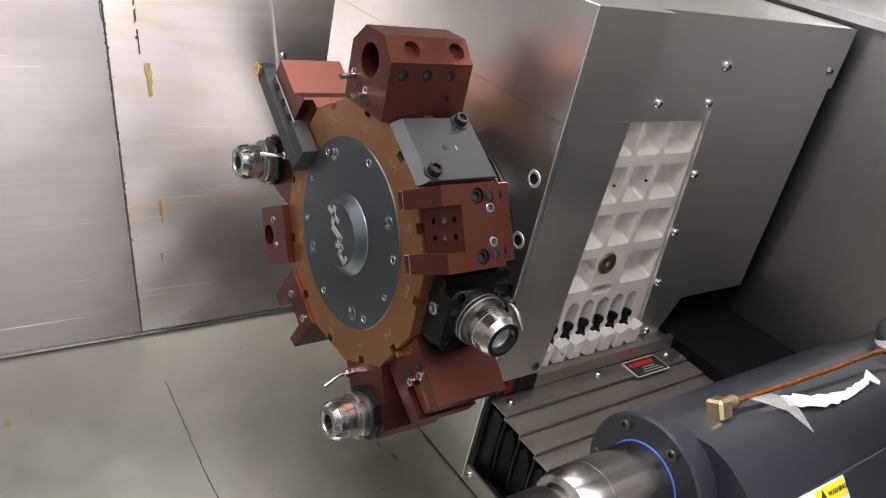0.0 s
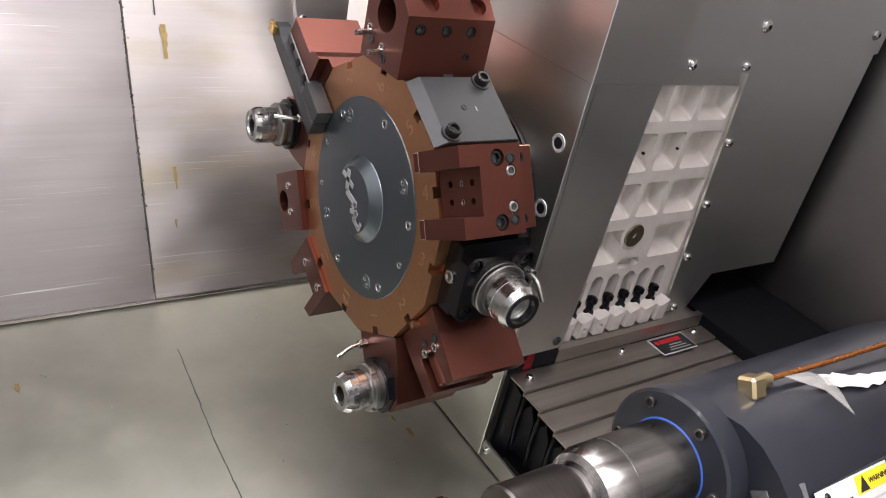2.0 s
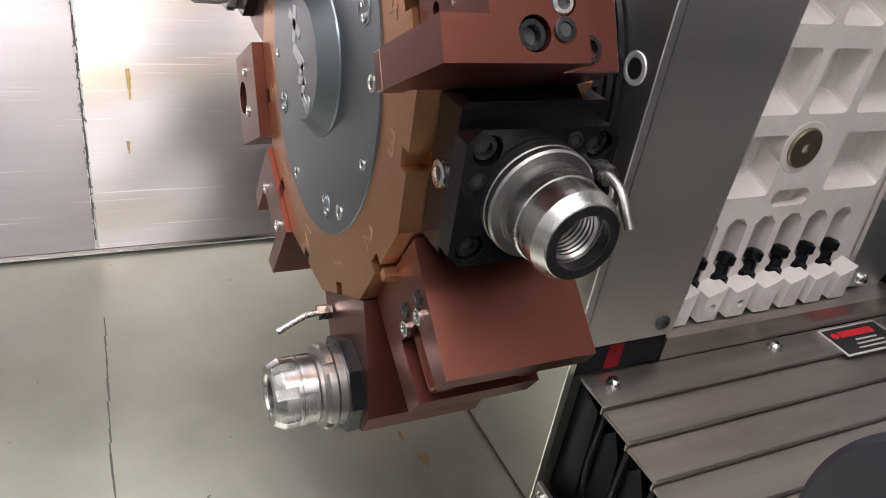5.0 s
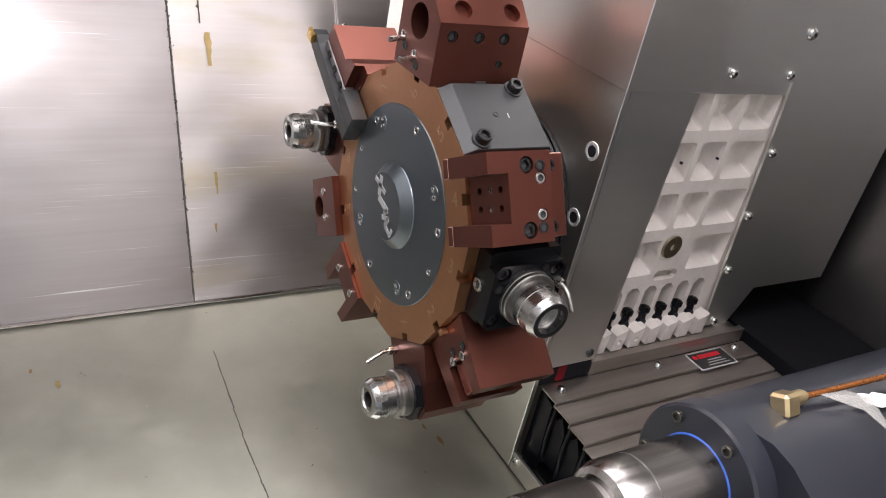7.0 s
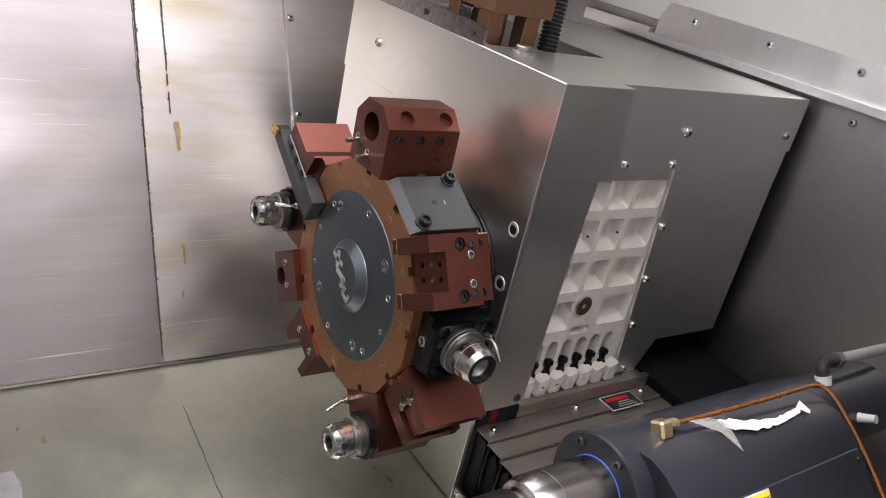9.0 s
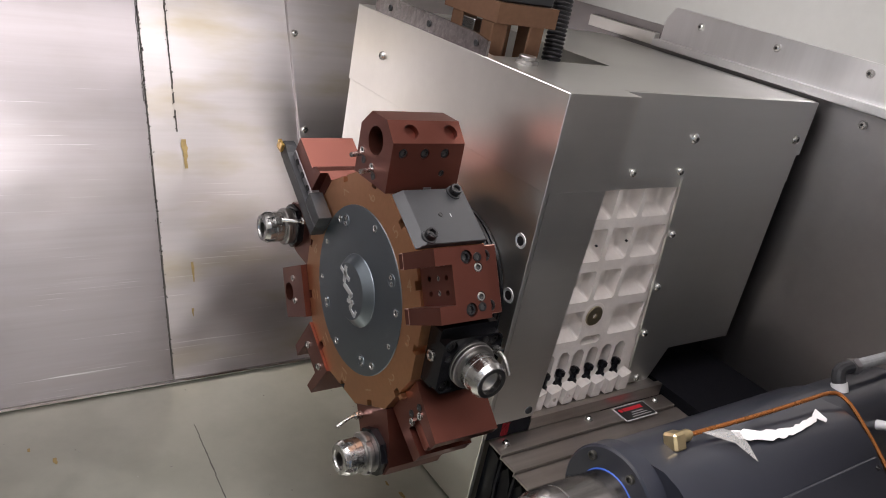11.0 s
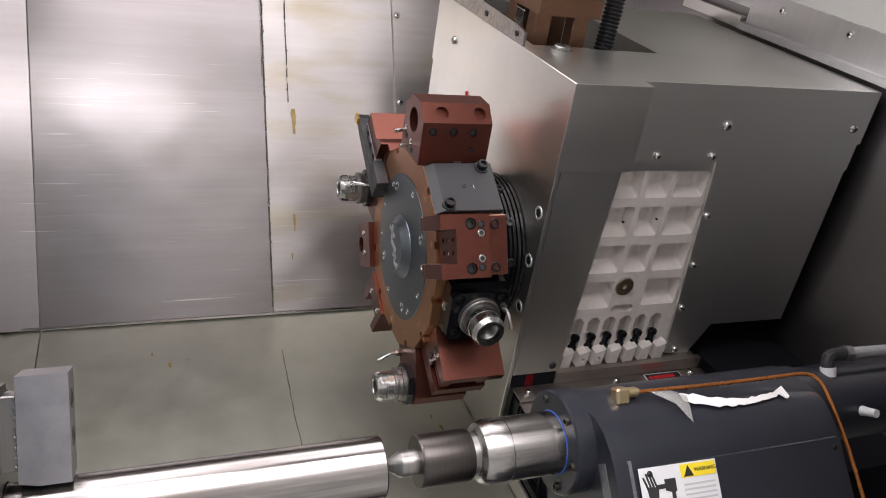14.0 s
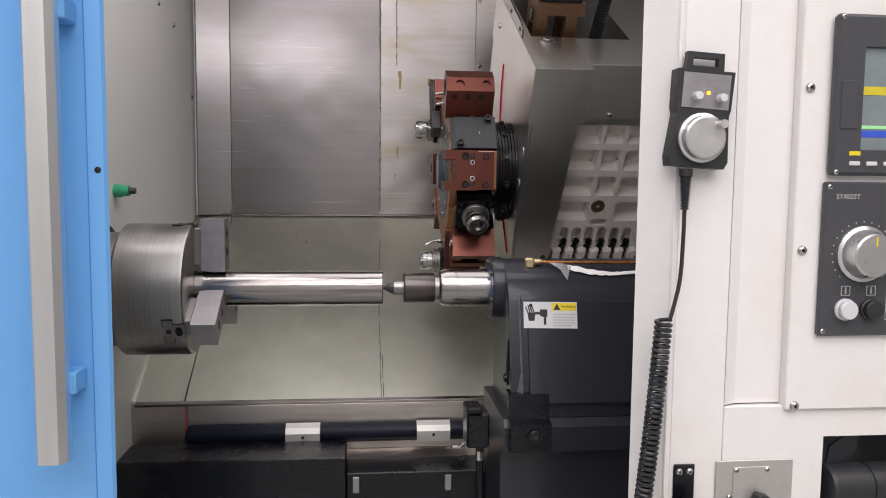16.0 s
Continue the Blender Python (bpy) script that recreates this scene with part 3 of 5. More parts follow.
def ribbed_casting():
    c = thing("ribbed_casting", SLANT, "white painted ribbed saddle casting with pockets", "casting")
    slab = prism(zx([(0.735, 0.716), (0.970, 0.716), (0.936, 1.036), (0.75, 1.036)]), 1.256, 1.31, "y", 0.001)
    rows = [(0.978, 1.024), (0.920, 0.968), (0.862, 0.909), (0.803, 0.851)]
    cuts = []
    for r, (lo, hi) in enumerate(rows):
        mid = (lo + hi) / 2
        right = 0.926 + (1.034 - mid) * 0.072
        edge = [0.776, 0.825, 0.871, right + 0.001]
        for k in range(3):
            a, b = edge[k] + 0.0028 + 0.0015 * r * (k > 0), edge[k + 1] - 0.0028 + 0.0015 * r * (k < 2)
            if k == 0:
                a -= 0.02
            if r == 3 and k == 1:
                continue
            one = prism(zx([(a, lo), (b, lo), (b, hi), (a, hi)]), 1.25, 1.276, "y")
            for v in one.verts:
                if v.co.y > 1.26:
                    v.co.x += 0.005 if v.co.x < (a + b) / 2 else -0.005
                    v.co.z += 0.012 if v.co.z < mid else -0.002
            edges = [e for e in one.edges if abs(e.verts[0].co.y - e.verts[1].co.y) > 0.01 or e.verts[0].co.y > 1.26]
            bmesh.ops.bevel(one, geom=edges, offset=0.004, segments=3, profile=0.5, affect="EDGES")
            cuts.append(one)
    cuts.append(box(0.832, 0.868, 1.24, 1.27, 0.796, 0.809, 0.004))
    for k in range(6):
        x = 0.782 + k * 0.0268
        cuts.append(box(x - 0.0097, x + 0.0097, 1.24, 1.276, 0.748, 0.789, 0.006))
        cuts.append(box(x - 0.005, x + 0.010, 1.24, 1.272, 0.70, 0.752))
    part("slab", carve(slab, cuts), CAST_WHITE, c)
    for k in range(7):
        x = 0.782 + (k - 1) * 0.0268
        block = prism(zx([(x + 0.0045, 0.716), (x + 0.0205, 0.716), (x + 0.0225, 0.744), (x + 0.0185, 0.741), (x + 0.0065, 0.737)]), 1.240, 1.272, "y", 0.0012)
        if k in (1, 2):
            block = carve(block, [lathe([(1.22, 0.0033), (1.245, 0.0033)], "y", 14, (x + 0.0135, 0, 0.727))])
        part("lug", block, CAST_WHITE, c)
    for k in range(6):
        x = 0.782 + k * 0.0268
        boot = part("hose_boot", lathe([(-0.026, 0.005), (-0.012, 0.0056), (-0.010, 0.0072), (-0.004, 0.0072), (-0.002, 0.005), (0.004, 0.0045), (0.006, 0.0066), (0.012, 0.0066), (0.014, 0.0035)], "z", 14), BLACK_STEEL, c, "black rubber hose boot", True)
        boot.matrix_basis = pose(x + 0.001, 1.256, 0.747, -8, 14, 0)
    part("plug_boss", lathe([(1.2556, 0.0185), (1.2562, 0.0195), (1.285, 0.0195)], "y", 36, (0.842, 0, 0.841)), CAST_WHITE, c, "", True)
    part("plug", carve(lathe([(1.2535, 0.0135), (1.2545, 0.0145), (1.27, 0.0145)], "y", 28, (0.842, 0, 0.841)), [lathe([(1.24, 0.004), (1.2565, 0.004)], "y", 6, (0.842, 0, 0.841))]), PLUG_METAL, c, "dull brass sight plug")
    for x, v in ((0.809, 0.945), (0.862, 0.948)):
        part("small_hole", lathe([(1.2555, 0.0015), (1.258, 0.0015)], "y", 10, (x, 0, v)), BLACK_BOLT, c)
    return c


def slide_apron():
    a = thing("telescopic_cover", SLANT, "stepped steel telescopic way cover below the slide", "way cover")
    part("fold", prism([(1.2262, 0.7005), (1.252, 0.7005), (1.252, 0.7135), (1.236, 0.7135), (1.2345, 0.7195), (1.2262, 0.7195)], 0.747, 1.0, "x", 0.0005), STEEL_APRON, a)
    q, v = 1.2258, 0.7005
    for i in range(9):
        part("sheet", box(0.682, 1.005 + 0.004 * i, q - 0.0272, q, v - 0.003, v, 0.0006), STEEL_APRON, a)
        part("sheet_edge", box(0.682, 1.005 + 0.004 * i, q - 0.0270, q - 0.0255, v - 0.008, v - 0.0032), STEEL_APRON, a)
        q, v = q - 0.0275, v - 0.0042
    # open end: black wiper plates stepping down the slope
    # solid black block in place of the shaded hollow
    part("end_box", prism([(0.97, 0.584), (1.222, 0.584), (1.222, 0.692), (0.97, 0.654)], 0.700, 1.0, "x"), VOID_SHADE, a, "black block for the shaded inside of the cover")
    for i in range(8):
        p = 1.178 - i * 0.0275
        h = -0.0042 * i
        part("wiper", prism([(p, 0.616), (p + 0.019, 0.614), (p + 0.022, 0.672 + h), (p + 0.012, 0.684 + h), (p + 0.003, 0.668 + h)], 0.690, 0.6935, "x", 0.0015), BLACK_GLOSS, a, "glossy black wiper plate")
        part("wiper_rib", tube([(0.6905, p + 0.022, 0.612), (0.687, p + 0.023, 0.65), (0.6905, p + 0.0245, 0.691 + h)], 0.0026, 8), BLACK_GLOSS, a, "black rubber rib", True)
    part("side_band", prism([(1.200, 0.60), (1.226, 0.60), (1.226, 0.697), (1.204, 0.690)], 0.684, 0.689, "x", 0.001), BLACK_GLOSS, a, "black painted end band")
    part("foot_rail", box(0.676, 0.684, 0.985, 1.222, 0.586, 0.6, 0.0008), BLACK_GLOSS, a, "black foot rail")
    part("foot_strip", box(0.6705, 0.6745, 0.985, 1.2245, 0.5845, 0.609, 0.0006), STEEL_COVER, a, "pale steel strip along the foot")
    screw(a, facing((0.6705, 1.216, 0.602), (-1, 0, 0)), 0.0045, 0.004, SCREW_STEEL)
    part("red_tag", box(0.700, 0.712, 1.2275, 1.2285, 0.702, 0.722), RED_INK, a, "small red tag")
    # black filler painted as the shade under the strip
    part("gap_shade", box(0.678, 0.746, 1.2275, 1.25, 0.701, 0.7235), VOID_SHADE, a, "dark gap")
    for x, p in ((0.700, 1.214), (0.846, 1.216), (0.979, 1.216)):
        screw(a, facing((x, p, 0.7005), (0, 0, 1)), 0.0055, 0.005, SCREW_STEEL)
    return a


def rating_plate():
    t = thing("rating_plate", SLANT @ pose(0.897, 1.192, 0.7008), "small black plate with red title and grey lines", "rating plate")
    part("plate", box(0, 0.062, 0, 0.030, 0, 0.001), STICKER_WHITE, t)
    part("field", box(0.0015, 0.0605, 0.0015, 0.0285, 0.0003, 0.0013), INK, t)
    part("red_bar", box(0.013, 0.050, 0.018, 0.0245, 0.0006, 0.0016), RED_INK, t)
    part("red_dot", lathe([(0.0006, 0.0035), (0.0016, 0.0035)], "z", 16, (0.008, 0.021, 0)), RED_INK, t)
    for i in range(3):
        part("text_bar", box(0.017 + 0.003 * i, 0.054 - 0.004 * i, 0.0045 + 0.0042 * i, 0.0060 + 0.0042 * i, 0.0006, 0.0016), INK_GREY, t)
    return t


def drive_void():
    # added black boxes that stand for the darkness of this gap, no real part
    b = thing("dark_bellows", SLANT, "black boxes that fill the shaded gap beside the slide", "bellows")
    part("cloth", box(1.022, 1.187, 0.985, 1.68, 0.59, 0.705), VOID_SHADE, b)
    part("back", box(1.0, 1.187, 1.30, 1.31, 0.59, 1.05), VOID_SHADE, b)
    return b


def drive_motor():
    m = thing("drive_motor", SLANT, "bronze and dark grey drive unit standing in the slot", "drive unit")
    part("mount_plate", prism([(0.700, 1.405), (0.793, 1.405), (0.793, 1.52), (0.700, 1.52)], 1.176, 1.200, "z", 0.0012), BRONZE_DARK, m)
    part("head", box(0.703, 0.788, 1.412, 1.515, 1.2005, 1.32, 0.002), GREY_PLATE, m, "dark grey motor body")
    for x, q in ((0.712, 1.425), (0.770, 1.425), (0.712, 1.49), (0.770, 1.49)):
        part("leg", box(x - 0.011, x + 0.013, q - 0.012, q + 0.012, 1.031, 1.1758, 0.0012), BRONZE_DARK, m)
    part("clamp_block", box(0.7005, 0.716, 1.45, 1.475, 1.145, 1.172, 0.001), SCREW_STEEL, m, "small bright clamp")
    return m


def hose():
    h = thing("corrugated_hose", SLANT, "black corrugated cable hose rising from the slot", "hose")
    prof, a = [], 0.0
    for i in range(48):
        prof += [(a, 0.0115), (a + 0.002, 0.0135), (a + 0.0035, 0.0135), (a + 0.0045, 0.0115)]
        a += 0.0055
    ob = part("sleeve", lathe(prof, "z", 20), PLASTIC_BLACK, h, "", True)
    ob.matrix_basis = pose(0.818, 1.425, 1.035, -12, 10, 0)
    return h


def top_bolt():
    t = thing("levelling_bolt", SLANT @ pose(0.716, 1.355, 1.142), "round steel bolt head on the slide cover", "bolt")
    part("head", lathe([(0, 0.014), (0.004, 0.014), (0.0045, 0.0105), (0.008, 0.0105), (0.009, 0.0095), (0.009, 0)], "z", 28), STEEL_TURNED, t, "", True)
    return t


def wall_rail():
    r = thing("wall_rail", SLANT, "bent steel sealing rail screwed to the end wall", "rail")
    part("web", prism([(1.10, 1.158), (1.57, 1.158), (1.57, 1.19), (1.555, 1.213), (1.10, 1.208)], 1.1840, 1.1887, "x", 0.0006), ALUMINIUM, r)
    part("lip", box(1.170, 1.1887, 1.10, 1.575, 1.146, 1.1578, 0.0008), ALUMINIUM, r)
    part("rear_strip", box(1.176, 1.1887, 1.577, 1.74, 1.146, 1.166, 0.0006), STEEL_COVER, r)
    for q in (1.495, 1.351, 1.205):
        screw(r, facing((1.1845, q, 1.194), (-1, 0, 0)), 0.0062, 0.005, SCREW_STEEL)
    for q in (1.19,):
        screw(r, facing((1.189, q, 1.128), (-1, 0, 0)), 0.0062, 0.005, SCREW_STEEL)
    return r


slide_cover()
ribbed_casting()
slide_apron()
rating_plate()
drive_void()
drive_motor()
hose()
top_bolt()
wall_rail()


# ---- the turret ----
def turret():
    t = thing("turret", Matrix.Translation(TURRET), "twelve-station bronze turret disc with blue-black centre plate", "tool turret")
    R = 0.1345 / math.cos(radians(15))
    poly = [(-R * math.cos(radians(15 + 30 * k)), R * math.sin(radians(15 + 30 * k))) for k in range(12)]
    disc = prism(poly, 0, 0.088, "x", 0.0007)
    slots = []
    for k in range(12):
        a = radians(30 * k)
        one = box(-0.01, 0.014, -0.005, 0.005, 0.1275, 0.15)
        bmesh.ops.transform(one, matrix=Matrix.Rotation(a, 4, "X"), verts=one.verts)
        slots.append(one)
    part("disc", carve(disc, slots), BRONZE_RING, t)
    part("centre_plate", lathe([(0.01, 0.1), (-0.0006, 0.1), (-0.0012, 0.0994), (-0.0012, 0)], "x", 72), BLUE_PLATE, t, "blue-black steel centre plate", True)
    part("hub", lathe([(-0.001, 0.0435), (-0.0022, 0.043), (-0.0105, 0.034), (-0.0112, 0.0332), (-0.0112, 0)], "x", 56), BLUE_PLATE, t, "raised conical hub", True)
    part("neck", lathe([(0.087, 0.108), (0.098, 0.108), (0.0985, 0.1005)] + [(0.0995 + 0.0062 * i + d, r) for i in range(6) for d, r in ((0, 0.0955), (0.0012, 0.0955), (0.0018, 0.1005), (0.0056, 0.1005))] + [(0.137, 0.093)], "x", 64), BLACK_STEEL, t, "black steel neck", True)
    # plate screws and pins
    for a, r in ((104, 0.0043), (48, 0.0043), (-18, 0.0043), (-46, 0.0030), (-79, 0.0043), (-138, 0.0043), (166, 0.0030), (135, 0.0030)):
        c, s = math.cos(radians(a)), math.sin(radians(a))
        screw(t, facing((-0.0012, -0.089 * c, 0.089 * s), (-1, 0, 0)), r, 0.0009, SCREW_STEEL, "cap")
    for a in (95, 5, -95, -172):
        c, s = math.cos(radians(a)), math.sin(radians(a))
        lug = carve(lathe([(-0.0019, 0.0078), (-0.0006, 0.0082)], "x", 24, (0, -0.083 * c, 0.083 * s)), [lathe([(-0.01, 0.0068), (-0.0015, 0.0068)], "x", 24, (0, -0.083 * c, 0.083 * s))])
        part("cover_ring", lug, BLUE_PLATE, t)
        for d in (-0.0035, 0.0035):
            screw(t, facing((-0.0014, -0.083 * c - d * s * 0.3, 0.083 * s + d), (-1, 0, 0)), 0.0027, 0.001, SCREW_STEEL, "cap")
    # plain silver mark on the hub
    mark = bmesh.new()
    strokes = (((-0.004, 0.029), (0.005, 0.012), 0.0032), ((0.006, 0.029), (-0.005, 0.013), 0.0026), ((0.006, 0.009), (-0.004, -0.005), 0.0034), ((-0.004, -0.005), (0.002, -0.007), 0.0024),
               ((0.006, -0.010), (-0.003, -0.013), 0.0024), ((-0.003, -0.013), (0.004, -0.019), 0.0026), ((0.004, -0.019), (-0.001, -0.029), 0.0024), ((-0.001, -0.029), (-0.006, -0.024), 0.0020))
    for (y0, z0), (y1, z1), w in strokes:
        a, e = Vector((1.3 * y0 + 0.18 * z0, z0)), Vector((1.3 * y1 + 0.18 * z1, z1))
        d = (e - a).normalized()
        side = Vector((-d.y, d.x)) * w * 1.0
        a, e = a - d * w * 0.3, e + d * w * 0.3
        prism([tuple(p) for p in (a + side, e + side, e - side, a - side)], -0.0116, -0.0110, "x", 0, mark)
    part("maker_mark", mark, LOGO_SILVER, t, "plain silver mark")
    # station numbers, engraved
    for k in range(1, 13):
        a = radians((k - 4) * 30)
        ob = part("number", lettering(str(k), 0.019, 0.00012), ENGRAVED, t)
        e1 = Vector((0, -math.cos(a), math.sin(a)))      # the figures read outwards
        e2 = Vector((0, math.sin(a), math.cos(a)))
        n = Vector((-1, 0, 0))
        c = e1 * 0.116 + n * 0.0002
        ob.matrix_basis = Matrix(((e1.x, e2.x, n.x, c.x), (e1.y, e2.y, n.y, c.y), (e1.z, e2.z, n.z, c.z), (0, 0, 0, 1)))
    for a in range(0, 360, 30):
        c, s = math.cos(radians(a + 15)), math.sin(radians(a + 15))
        screw(t, facing((0.1155, 0.098 * c, 0.098 * s), (0, c, s)), 0.006, 0.006, BLACK_BOLT, "cap")
    return t


def fork_holder(k, label):
    """A holder with a radial slot for a square tool, in front of the disc."""
    h = thing("tool_holder", station(k), label, "tool holder", "tool holders on the turret")
    u = [(-0.016, -0.0385), (0.0445, -0.0385), (0.0445, 0.0345), (-0.016, 0.0345), (-0.016, 0.0175), (0.003, 0.0175), (0.003, -0.0215), (-0.016, -0.0215)]
    body = prism(u, 0.1355, 0.193, "z", 0.0008)
    cuts = [lathe([(0.184, 0.0068), (0.2, 0.0068)], "z", 20, (x, y, 0)) for x, y in ((0.021, 0.0235), (0.021, -0.028))]
    cuts += [lathe([(0.189, 0.0052), (0.2, 0.0052)], "z", 16, (x, y, 0)) for x, y in ((0.034, 0.0125), (0.034, -0.0165))]
    cuts += [lathe([(-0.01, 0.003), (0.012, 0.003)], "x", 12, (0, y, z)) for y in (-0.0095, 0.0055) for z in (0.151, 0.166, 0.181)]
    part("body", carve(body, cuts), BROWN_HOLDER, h)
    part("rear_step", box(0.0447, 0.079, -0.037, 0.034, 0.1355, 0.166, 0.0008), BROWN_HOLDER, h)
    for y0, y1 in ((-0.0385, -0.0215), (0.0175, 0.0345)):
        part("jaw", box(-0.016, -0.0035, y0, y1, 0.127, 0.1353, 0.0008), BROWN_HOLDER, h)
    for x, y, z in ((0.021, 0.0235, 0.1845), (0.021, -0.028, 0.1845), (0.0625, 0.0235, 0.1625), (0.0625, -0.028, 0.1625)):
        screw(h, facing((x, y, z), (0, 0, 1)), 0.0062, 0.0065, BLACK_BOLT, "cap")
    for y in (0.0125, -0.0165):
        screw(h, facing((0.034, y, 0.1895), (0, 0, 1)), 0.0046, 0.0035, SCREW_STEEL, "cap")
    for y in (0.0225, -0.0265):
        screw(h, facing((0.0335, y, 0.193), (0, 0, 1)), 0.0046, 0.0012, BLACK_BOLT, "cap")
    for y in (-0.0095, 0.0055):
        screw(h, facing((0.0045, y, 0.166), (-1, 0, 0)), 0.0028, 0.001, SCREW_STEEL, "cap")
    return h


def bar_holder(k, label):
    """A block with a turning tool clamped along its front."""
    h = thing("tool_holder", station(k), label, "tool holder", "tool holders on the turret")
    arc = [(-0.036 + 0.014 * (1 - math.cos(radians(a))), 0.1355 + 0.004 + 0.026 * math.sin(radians(a))) for a in (0, 25, 50, 75, 90)]
    poly = [(0.032, 0.1355), (0.032, 0.213), (-0.022, 0.2145)] + arc[::-1] + [(-0.036, 0.1355)]
    part("body", carve(prism(poly, -0.011, 0.062, "x", 0.0009), [box(-0.03, 0.0, -0.0015, 0.06, 0.1, 0.25), box(-0.03, -0.0005, -0.06, 0.06, 0.1, 0.147)]), BROWN_HOLDER, h)
    part("clamp_bar", box(-0.012, -0.0005, -0.001, 0.009, 0.140, 0.2135, 0.0008), JAW_STEEL, h, "pale steel clamp bar")
    for z in (0.155, 0.176, 0.197):
        screw(h, facing((-0.012, 0.004, z), (-1, 0, 0)), 0.0043, 0.0012, BLACK_BOLT, "cap")
    part("tool_bar", box(-0.019, -0.001, 0.0095, 0.027, 0.099, 0.218, 0.0008), GREY_PLATE, h, "dark grey turning tool bar")
    part("bar_foot", box(-0.019, -0.001, -0.008, 0.0093, 0.099, 0.139, 0.0008), GREY_PLATE, h)
    part("tool_neck", prism([(0.0105, 0.2175), (0.0265, 0.2175), (0.028, 0.228), (0.022, 0.241), (0.010, 0.238), (0.007, 0.228)], -0.018, -0.003, "x", 0.0008), GREY_PLATE, h)
    part("insert", prism([(0.009, 0.229), (0.021, 0.228), (0.024, 0.241), (0.012, 0.243)], -0.022, -0.0182, "x", 0.0004), CARBIDE, h, "gold coated cutting insert")
    return h


def prong_holder(k, label):
    h = thing("tool_holder", station(k), label, "tool holder", "tool holders on the turret")
    poly = [(-0.036, 0.1355), (0.036, 0.1355), (0.036, 0.198), (0.0225, 0.203), (0.0215, 0.168), (-0.0215, 0.168), (-0.0225, 0.203), (-0.036, 0.198)]
    part("body", prism(poly, -0.004, 0.07, "x", 0.0008), BROWN_HOLDER, h)
    for y, z in ((-0.015, 0.158), (0.022, 0.150)):
        screw(h, facing((-0.004, y, z), (-1, 0, 0)), 0.0045, 0.0025, SCREW_STEEL, "cap")
        screw(h, facing((-0.004, y - 0.004, z + 0.007), (-1, 0, 0)), 0.0038, 0.0008, BLACK_BOLT, "cap")
    return h


def boring_holder(k, label, tall=True):
    """A block with a bore along the spindle."""
    h = thing("tool_holder", station(k), label, "tool holder", "tool holders on the turret")
    top, w = (0.210, 0.0355) if tall else (0.197, 0.034)
    if tall:
        poly = [(-w, 0.1355), (w, 0.1355), (w, top - 0.019), (0.016, top), (-0.016, top), (-w, top - 0.019)]
        x0, x1, bz, br = -0.007, 0.084, 0.182, 0.0158
    else:
        poly = [(-w - 0.005, 0.1355), (w - 0.005, 0.1355), (w - 0.005, top), (-w - 0.005, top)]
        x0, x1, bz, br = -0.008, 0.06, 0.182, 0.0125
    cuts = [lathe([(x0 - 0.02, br), (x1 - 0.01, br)], "x", 32, (0, 0 if tall else -0.006, bz))]
    if tall:
        for x in (0.019, 0.069):
            one = lathe([(-0.007, 0.0085), (0.03, 0.0085)], "z", 20)
            bmesh.ops.transform(one, matrix=facing((x, -0.0255, 0.2005), (0, -0.72, 0.70)), verts=one.verts)
            cuts.append(one)
        for x in (0.007, 0.034, 0.060):
            cuts.append(lathe([(-0.06, 0.0055), (-w + 0.004, 0.0055)], "y", 16, (x, 0, 0.1795)))
        cuts.append(lathe([(-0.06, 0.0038), (-w + 0.003, 0.0038)], "y", 14, (0.060, 0, 0.157)))
    part("body", carve(prism(poly, x0, x1, "x", 0.0008), cuts), BROWN_HOLDER, h)
    if tall:
        for x in (0.007, 0.034, 0.060):
            screw(h, facing((x, -w + 0.0035, 0.1795), (0, -1, 0)), 0.0050, 0.0025, BLACK_BOLT, "cap")
        screw(h, facing((0.060, -w + 0.0025, 0.157), (0, -1, 0)), 0.0034, 0.002, BLACK_BOLT, "cap")
        for y, z in ((0.022, 0.160), (-0.003, 0.150)):
            part("coolant_nozzle", tube([(x0 + 0.002, y, z), (x0 - 0.004, y, z), (x0 - 0.016, y - 0.002, z - 0.001)], 0.0027, 12), SCREW_STEEL, h, "steel coolant nozzle", True)
            screw(h, facing((x0, y + 0.002, z + 0.003), (-1, 0, 0)), 0.0042, 0.0012, SCREW_STEEL, "cap")
            screw(h, facing((x0, y - 0.003, z - 0.006), (-1, 0, 0)), 0.0042, 0.0008, GREY_PLATE, "cap")
        part("key", box(0.040, 0.050, -w - 0.0006, -w + 0.002, 0.1362, 0.141), JAW_STEEL, h)
        part("bore_stop", lathe([(0.01, 0.0055), (0.02, 0.0055)], "x", 16, (0, 0.002, bz)), BLACK_BOLT, h)
    else:
        for y in (-0.020, 0.010):
            screw(h, facing((x0, y - 0.003, 0.163), (-1, 0, 0)), 0.0042, 0.0022, SCREW_STEEL, "cap")
    return h


def blank_cover(k, label):
    h = thing("station_cover", station(k), label, "cover plate", "covers on the turret")
    bm = prism([(0.0, -0.0355), (0.088, -0.0355), (0.088, 0.0355), (0.0, 0.0355)], 0.135, 0.1425, "z")
    for v in bm.verts:
        if v.co.z > 0.14 and v.co.x < 0.02:
            v.co.x += 0.011
    part("plate", soften(bm, 0.0007), GREY_PLATE, h)
    for x, y in ((0.018, -0.026), (0.074, 0.029)):
        part("bolt_seat", lathe([(0.1415, 0.0092), (0.1440, 0.0088)], "z", 20, (x, y, 0)), GREY_PLATE, h)
        screw(h, facing((x, y, 0.144), (0, 0, 1)), 0.0068, 0.007, BLACK_BOLT, "cap")
    screw(h, facing((0.044, 0.001, 0.1425), (0, 0, 1)), 0.003, 0.0006, BLACK_BOLT, "cap")
    part("scratch", box(0.056, 0.0568, -0.003, 0.002, 0.1424, 0.1427), LOGO_SILVER, h)
    return h


